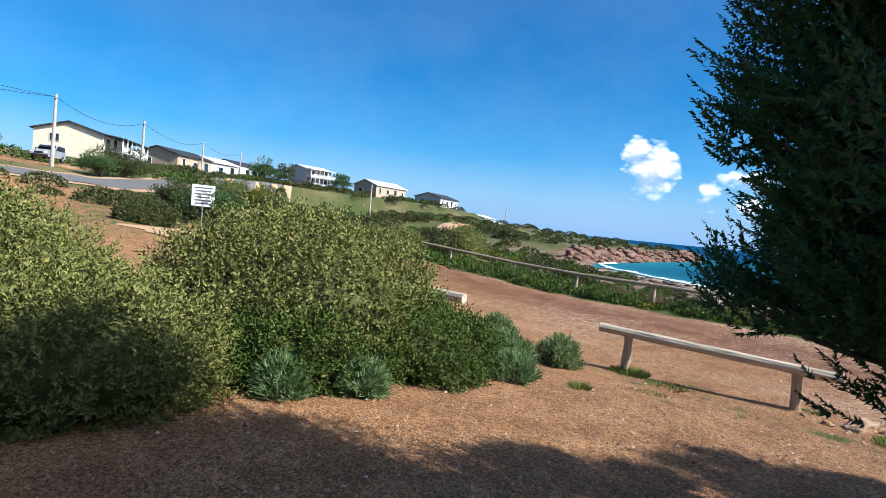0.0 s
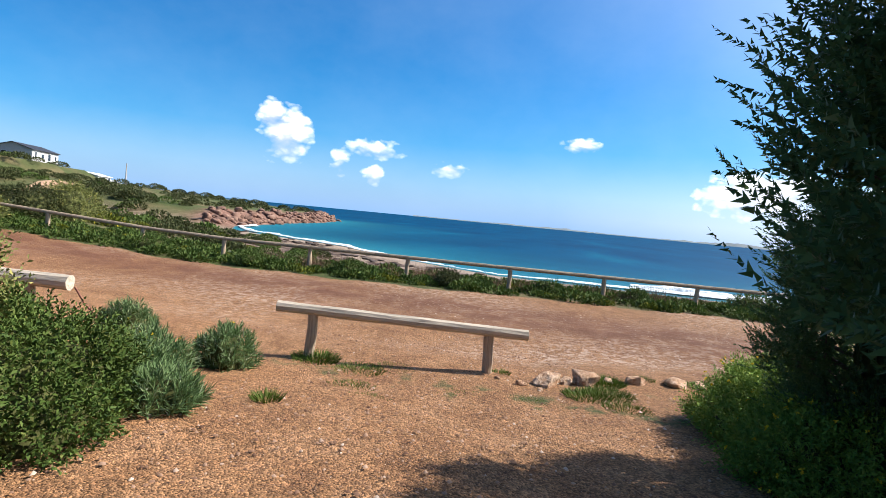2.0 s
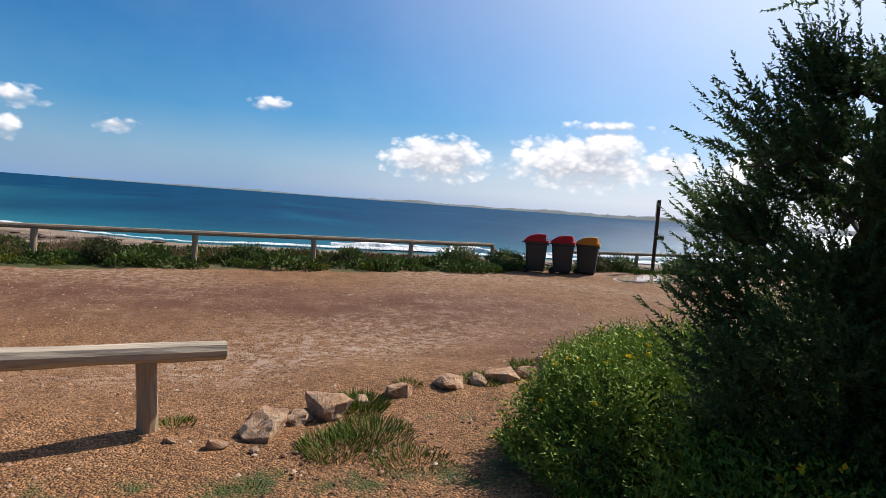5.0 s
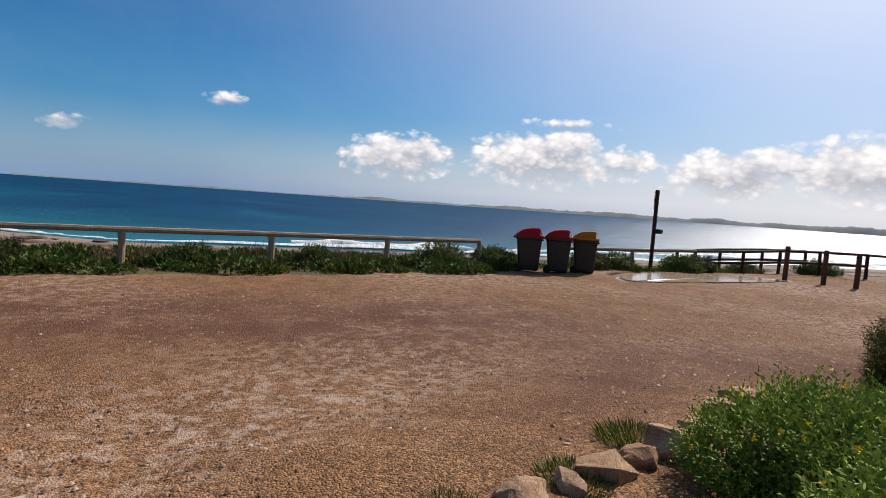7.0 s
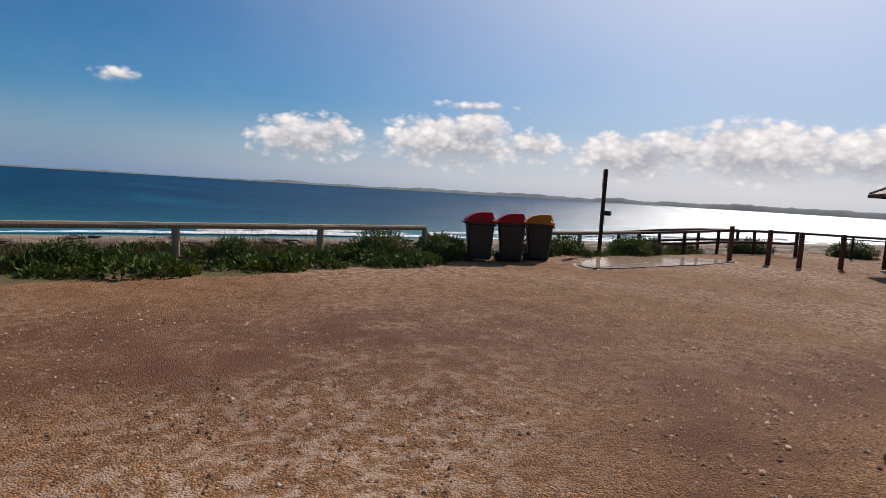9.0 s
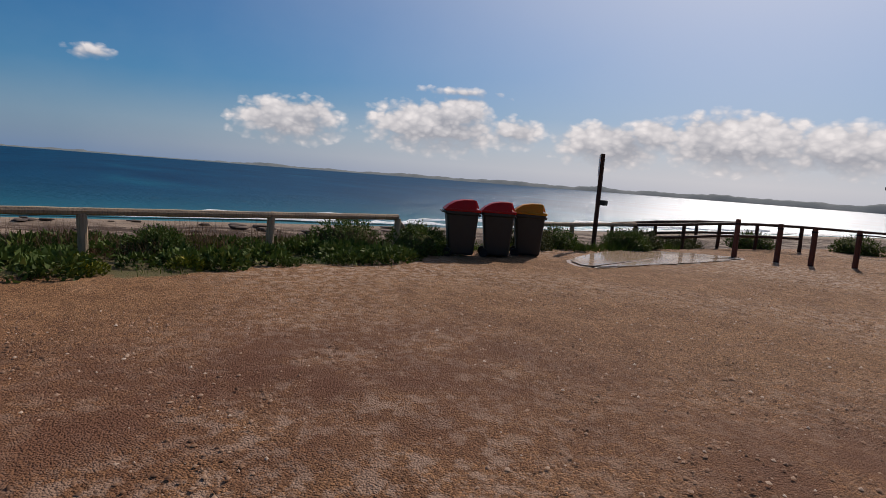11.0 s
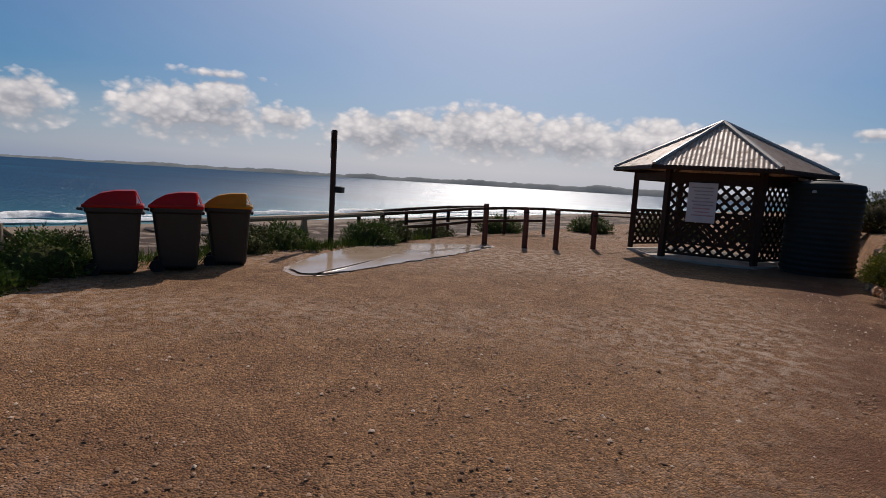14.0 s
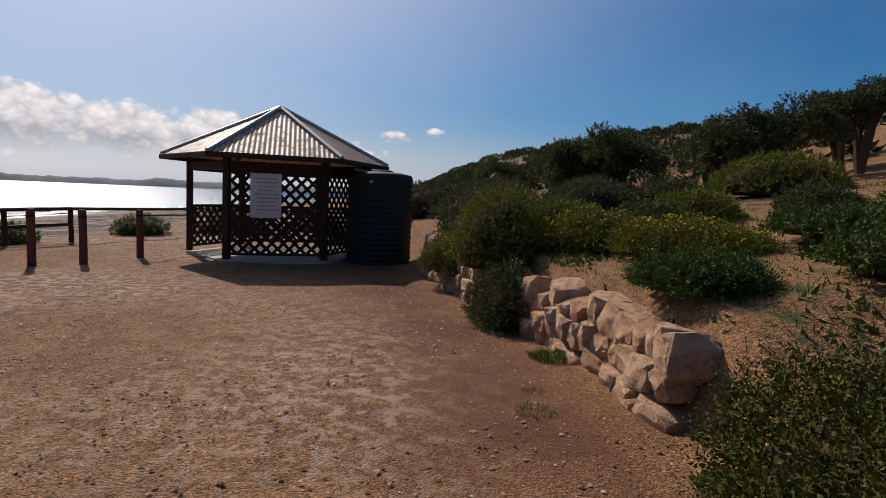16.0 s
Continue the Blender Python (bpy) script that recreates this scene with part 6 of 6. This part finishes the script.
def power_pole(az, dist, h, arm=True):
    x, y = place(az, dist)
    z = hz(x, y)
    p = thing("power_pole", "tall pale power pole on the slope", "pole", Matrix.Translation((x, y, z)), "power poles")
    part("pole", Geo().tube([(0, 0, -0.3), (0, 0, h)], [0.19, 0.12], 10, 0.05), M_CONCRETE, p)
    if arm:
        part("crossarm", Geo().box((0, 0, h - 0.4), (1.6, 0.1, 0.12), pose(0, 0, 0, 0, 0, az)), M_POST, p)
        for s in (-0.7, 0.0, 0.7):
            part("insulator", Geo().lathe([(0.05, 0), (0.07, 0.06), (0.03, 0.14)], (s * math.cos(radians(az)), s * math.sin(radians(az)), h - 0.33), 8), M_WHITE, p)
    return Vector((x, y, z + h - 0.25))


P1 = power_pole(82.7, 66, 6.8)
P2 = power_pole(76.2, 80, 6.3)
P3 = power_pole(71.3, 118, 6.5)
P4 = power_pole(68.0, 150, 6.5)
power_pole(66.6, 170, 6.5)
power_pole(55.5, 112, 7.6)
power_pole(41.9, 190, 6.0, False)
power_pole(49.0, 230, 6.5)
power_pole(92.0, 60, 7.0)
for a, b in ((P1, P2), (P2, P3), (P3, P4), (P1, P1 + Vector((-22, -6, 2.0))), (P1, P1 + Vector((-22, -1, 4.5)))):
    w = thing("power_cable", "thin dark overhead power cable", "cable")
    pts = [a.lerp(b, s / 10) - Vector((0, 0, 1.2 * 4 * (s / 10) * (1 - s / 10))) for s in range(11)]
    part("cable", Geo().tube(pts, 0.022, 5), M_BLACK, w)


def info_sign():
    x, y = place(71.0, 26)
    z = hz(x, y)
    s = thing("information_sign", "white information sign with dark text on a steel post", "sign", pose(x, y, z, 0, 0, -19))
    zt = 1.5 + 26 * math.tan(radians(1.2)) - z
    part("post", Geo().tube([(0, 0.03, -0.2), (0, 0.03, zt - 0.05)], 0.03, 8), M_GALV, s)
    part("panel", Geo().bevel_box((0, 0, zt - 0.45), (0.9, 0.025, 0.9), 0.01), M_WHITE, s)
    for i, w in enumerate((0.7, 0.62, 0.7, 0.55, 0.66, 0.6)):
        part("print_line", Geo().box((0, -0.016, zt - 0.12 - 0.13 * i), (w, 0.006, 0.055)), M_INK, s)


M_REEF = plain("reef_rock", (0.075, 0.05, 0.036), 0.8, 0, 0.4, 1.5)
M_CORD = plain("red_brown_cord", (0.22, 0.09, 0.06), 0.9)
M_INK = plain("sign_print", (0.12, 0.12, 0.14), 0.7)
info_sign()


def road_sign():
    x, y = place(69.6, 88)
    s = thing("road_sign", "yellow diamond road sign on a post", "sign", pose(x, y, hz(x, y), 0, 0, -20))
    part("post", Geo().tube([(0, 0.04, -0.2), (0, 0.04, 2.6)], 0.04, 8), M_GALV, s)
    part("plate", Geo().box((0, 0, 0), (0.85, 0.03, 0.85), pose(0, 0, 2.2, 0, 45, 0)), M_YELLOW, s)
    part("symbol", Geo().box((0, -0.02, 2.2), (0.12, 0.02, 0.5)), M_INK, s)


road_sign()


def marker(az, dist):
    x, y = place(az, dist)
    s = thing("marker_post", "short white marker post at the roadside", "post", pose(x, y, hz(x, y), 0, 0, az - 90))
    part("post", Geo().bevel_box((0, 0, 0.7), (0.12, 0.06, 1.7), 0.01), M_POST, s)
    part("plate", Geo().bevel_box((0, -0.05, 1.55), (0.35, 0.03, 0.3), 0.008), M_WHITE, s)


marker(66.6, 62)


def car():
    az, dist = 83.0, 74
    x, y = place(az, dist)
    c = thing("car", "silver four-wheel-drive car parked beside the road", "car", pose(x, y, hz(x, y) + 0.1, 0, 0, -118))
    prof = [(-2.25, 0.45), (-2.25, 1.0), (-2.1, 1.1), (-2.0, 1.75), (-0.1, 1.8), (0.65, 1.2), (1.95, 1.08), (2.2, 0.95), (2.25, 0.45)]
    part("body", Geo().prism(prof, -0.88, 0.88), M_SILVER, c)
    part("windscreen", Geo().add([(0.02, -0.75, 1.72), (0.02, 0.75, 1.72), (0.62, 0.8, 1.25), (0.62, -0.8, 1.25)], [(0, 1, 2, 3)]).box((0.34, 0, 1.49), (0.62, 1.4, 0.02), pose(0, 0, 0)), M_GLASS, c)
    for s in (-1, 1):
        part("side_window", Geo().prism([(-1.85, 1.2), (-1.8, 1.68), (-0.15, 1.7), (0.4, 1.22)], s * 0.885 - 0.01, s * 0.885 + 0.01), M_GLASS, c)
        part("headlight", Geo().bevel_box((2.23, s * 0.62, 0.86), (0.06, 0.35, 0.18), 0.02), M_WHITE, c)
        part("mirror", Geo().bevel_box((0.35, s * 1.0, 1.28), (0.12, 0.2, 0.16), 0.02), M_BLACK, c)
        for xx in (-1.4, 1.4):
            V, F = lathe_x(0.37, 0.24)
            w = part("wheel", Geo().add([(p[1], p[0], p[2]) for p in V], F), M_BLACK, c)
            w.location = (xx, s * 0.8, 0.37)
            V, F = lathe_x(0.22, 0.26)
            part("rim", Geo().add([(p[1], p[0], p[2]) for p in V], F), M_GALV, w)
    part("grille", Geo().bevel_box((2.25, 0, 0.82), (0.05, 0.8, 0.2), 0.01), M_BLACK, c)
    part("bumper", Geo().bevel_box((2.28, 0, 0.55), (0.14, 1.75, 0.2), 0.04), M_BLACK, c)


car()

# ---- stones ----


def stone_mesh(seed, squash=0.8):
    """An angular block: a cut, chipped and dented cube."""
    rng = np.random.default_rng(seed)
    bm = bmesh.new()
    for v in dome_points(26, rng, -1.0):
        p = v / np.max(np.abs(v)) ** 0.6
        bm.verts.new(Vector(p * rng.uniform(0.82, 1.0) * 0.5 * np.array([1, 1, squash])))
    r = bmesh.ops.convex_hull(bm, input=bm.verts)
    bmesh.ops.delete(bm, geom=[g for g in r["geom_interior"] if isinstance(g, bmesh.types.BMVert)], context="VERTS")
    return rugged(bm, seed)


def rugged(bm, seed):
    """Breaks the flat faces of a block into chips and hollows."""
    bmesh.ops.triangulate(bm, faces=bm.faces)
    long_edges = [e for e in bm.edges if e.calc_length() > 0.28]
    bmesh.ops.subdivide_edges(bm, edges=long_edges, cuts=2)
    bmesh.ops.triangulate(bm, faces=bm.faces)
    bm.normal_update()
    off = Vector((seed * 1.7, seed * 0.3, 0))
    shift = [v.normal * (0.05 * noise.noise(v.co * 3.2 + off) + 0.035 * noise.noise(v.co * 9 + off)) for v in bm.verts]
    for v, d in zip(bm.verts, shift):
        v.co += d
    me = bpy.data.meshes.new("stone")
    bm.to_mesh(me)
    bm.free()
    me.materials.append(M_STONE)
    return me


STONES = [stone_mesh(900 + i, 0.7 + 0.05 * (i % 5)) for i in range(10)]


def block_mesh(seed):
    """A roughly split wall stone: a skewed block with broken corners."""
    rng = np.random.default_rng(seed)
    bm = bmesh.new()
    for sx in (-1, 1):
        for sy in (-1, 1):
            for sz in (-1, 1):
                c = np.array([sx, sy, sz]) * 0.5
                for k in range(3):
                    cut = np.array([1.0, 1.0, 1.0])
                    cut[k] = rng.uniform(0.3, 0.75)
                    bm.verts.new(Vector(c * cut * rng.uniform(0.86, 1.0, 3)))
    for k in range(3):
        for s in (-1, 1):
            p = rng.uniform(-0.2, 0.2, 3)
            p[k] = 0.56 * s
            bm.verts.new(Vector(p))
    r = bmesh.ops.convex_hull(bm, input=bm.verts)
    bmesh.ops.delete(bm, geom=[g for g in r["geom_interior"] if isinstance(g, bmesh.types.BMVert)], context="VERTS")
    return rugged(bm, seed)


WALL_STONES = [block_mesh(950 + i) for i in range(12)]


def edge_rocks():
    for i, (x, y, s) in enumerate([(8.05, 1.45, 0.29), (7.85, 1.72, 0.11), (8.35, 1.0, 0.33), (8.2, 1.2, 0.15), (8.65, 0.4, 0.22), (8.85, -0.12, 0.25), (8.92, -0.4, 0.17), (9.0, -0.68, 0.27), (9.08, -0.95, 0.2), (9.12, -1.25, 0.31), (9.3, -1.65, 0.24), (9.6, -2.15, 0.28), (9.9, -2.7, 0.26), (7.95, 2.0, 0.07), (8.5, 0.72, 0.13), (8.35, 1.5, 0.08), (7.75, 1.5, 0.06)]):
        rg = random.Random(i)
        ob = new("rock", STONES[i % 10])
        ob.matrix_basis = pose(x, y, hz(x, y) + s * 0.12, rg.uniform(-12, 12), rg.uniform(-12, 12), rg.uniform(0, 360)) @ Matrix.Diagonal((s * 1.3, s, s * 0.95, 1))
        tagged(ob, "pale limestone rock at the edge of the gravel", "rock", "edging rocks")


edge_rocks()


def retaining_wall():
    w = thing("wall_stone", "dry stone retaining wall of pale pinkish limestone", "wall", kind="structure")
    rg = random.Random(77)
    back = Geo()
    for y0, y1, h0, h1 in ((-12.8, -8.9, 0.74, 0.6), (-17.2, -13.2, 0.78, 0.8)):
        n = 24
        for i in range(n):
            ya, yb = y0 + (y1 - y0) * i / n, y0 + (y1 - y0) * (i + 1) / n
            hh = h0 + (h1 - h0) * (i + 0.5) / n
            x = float(edge_x((ya + yb) / 2)) - 0.5
            back.box((x, (ya + yb) / 2, -0.9 + hh / 2), (0.3, (yb - ya) + 0.05, hh))
        base, course = -0.84, 0
        while course < 6:
            y = y0 + rg.uniform(-0.2, 0.1)
            thick = rg.uniform(0.18, 0.25)
            while y < y1 - 0.15 - 0.05 * course:
                s = rg.uniform(0.2, 0.38)
                f = min(1.0, max(0.0, (y + s / 2 - y0) / (y1 - y0)))
                low = base + 0.84 + rg.uniform(-0.05, 0.05)
                top = h0 + (h1 - h0) * f + 0.06 * math.sin(5 * y)
                if low < top - 0.12:
                    hs = thick * rg.uniform(0.95, 1.45)
                    yy = y + s / 2
                    x = float(edge_x(yy)) - 0.24 - 0.2 * low + rg.uniform(-0.05, 0.05)
                    ob = new("stone", WALL_STONES[rg.randrange(12)])
                    ob.parent = w
                    ob.matrix_basis = pose(x, yy, -0.84 + low + hs / 2, rg.uniform(-22, 22), rg.uniform(-10, 14), 180 * rg.randrange(2) + rg.uniform(-14, 14)) @ Matrix.Diagonal((0.4, s * 1.12, hs, 1))
                y += s * 0.93
            base += thick
            course += 1
    part("backing", back, M_WALLBACK, w)


M_WALLBACK = plain("earth_backing", (0.16, 0.09, 0.055), 0.95)
retaining_wall()


def gravel():
    """Loose stones on the yard and path: uncounted."""
    rng = np.random.default_rng(9)
    n = 110000
    x, y = rng.uniform(0.5, 19, n), rng.uniform(-15, 6, n)
    keep = ((x > edge_x(y)) & (x < 17)) | ((y > -0.5) & (y < 4.2) & (x < 8.2))
    x, y = x[keep], y[keep]
    s = 0.004 + 0.018 * rng.uniform(0, 1, len(x)) ** 5
    base = np.array([(1, 0, 0), (-1, 0, 0), (0, 1, 0), (0, -1, 0), (0, 0, 0.8), (0, 0, -0.8)])
    tri = np.array([(0, 2, 4), (2, 1, 4), (1, 3, 4), (3, 0, 4)])
    jit = rng.uniform(0.6, 1.3, (len(x), 6, 3))
    V = base[None] * jit * s[:, None, None] + np.stack([x, y, height(x, y) + s * 0.3], 1)[:, None]
    F = (tri[None] + 6 * np.arange(len(x))[:, None, None]).reshape(-1, 3)
    tagged(new("gravel", fast_mesh("gravel", V.reshape(-1, 3), F, M_PEBBLE)), "loose pale and brown gravel stones", "gravel", kind="stuff")


def pebble_mat():
    m = Mat("gravel_stones", 0.9, 0, 0.25)
    m.colour(m.ramp(m.island(), [(0.0, (0.10, 0.05, 0.03)), (0.5, (0.24, 0.135, 0.08)), (0.9, (0.38, 0.25, 0.17)), (1.0, (0.52, 0.42, 0.33))]))
    return m.m


M_PEBBLE = pebble_mat()
gravel()


def rock_field(name, label, spots, material, squash):
    """Many rocks joined in one: base stone shapes turned and scaled."""
    rng = np.random.default_rng(31)
    base = []
    for me in STONES:
        v = np.array([p.co for p in me.vertices])
        me.calc_loop_triangles()
        base.append((v, np.array([t.vertices[:] for t in me.loop_triangles])))
    out = []
    for x, y, s in spots:
        v, f = base[rng.integers(0, len(base))]
        a = rng.uniform(0, 6.28)
        c, q = math.cos(a), math.sin(a)
        w = v @ np.array([[c, q, 0], [-q, c, 0], [0, 0, squash]]) * s * rng.uniform(0.7, 1.3, 3)
        out.append((w + np.array([x, y, max(hz(x, y), SEA_Z - 0.3) + 0.1 * s]), f))
    V, F = join(out)
    tagged(new(name, fast_mesh(name, V, F, material)), label, "rocks", kind="stuff")


def shore_rock_mat():
    m = Mat("shore_rock", 0.9, 0, 0.3)
    a = m.noise(0.9, 7, 0.7)
    col = m.ramp(a, [(0.3, (0.06, 0.03, 0.022)), (0.5, (0.2, 0.105, 0.07)), (0.72, (0.36, 0.24, 0.17))])
    m.colour(m.mix(m.math("MULTIPLY", m.island(), 0.5), col, (0.1, 0.06, 0.045)))
    m.bump(m.noise(4, 6, 0.7), 0.9, 0.1)
    return m.m


M_SHOREROCK = shore_rock_mat()
g = np.random.default_rng(32)
hl = shoreline(0.0, 57.0, 96.0, 0.45)
rock_field("headland_rocks", "tumbled red-brown rocks along the headland shore", [(p[0] + g.uniform(-4.5, 1.5), p[1] + g.uniform(-1.0, 5.5), g.uniform(0.7, 2.2)) for p in hl], M_SHOREROCK, 0.8)
sl = shoreline(-8.0, -30.0, 56.0, 0.5)
rock_field("beach_rocks", "flat dark reef rocks and weed on the beach", [(p[0] + g.normal() * 4.0, p[1] + g.normal() * 2, g.uniform(0.3, 1.3)) for p in sl], M_REEF, 0.22)

cord = thing("hanging_cord", "thin reddish cord hanging from the log end", "cord")
part("cord", Geo().tube([(7.12, 7.1, 0.12), (7.16, 6.98, -0.08), (7.25, 6.8, -0.28), (7.42, 6.55, -0.42), (7.55, 6.4, -0.45)], 0.012, 6), M_CORD, cord)
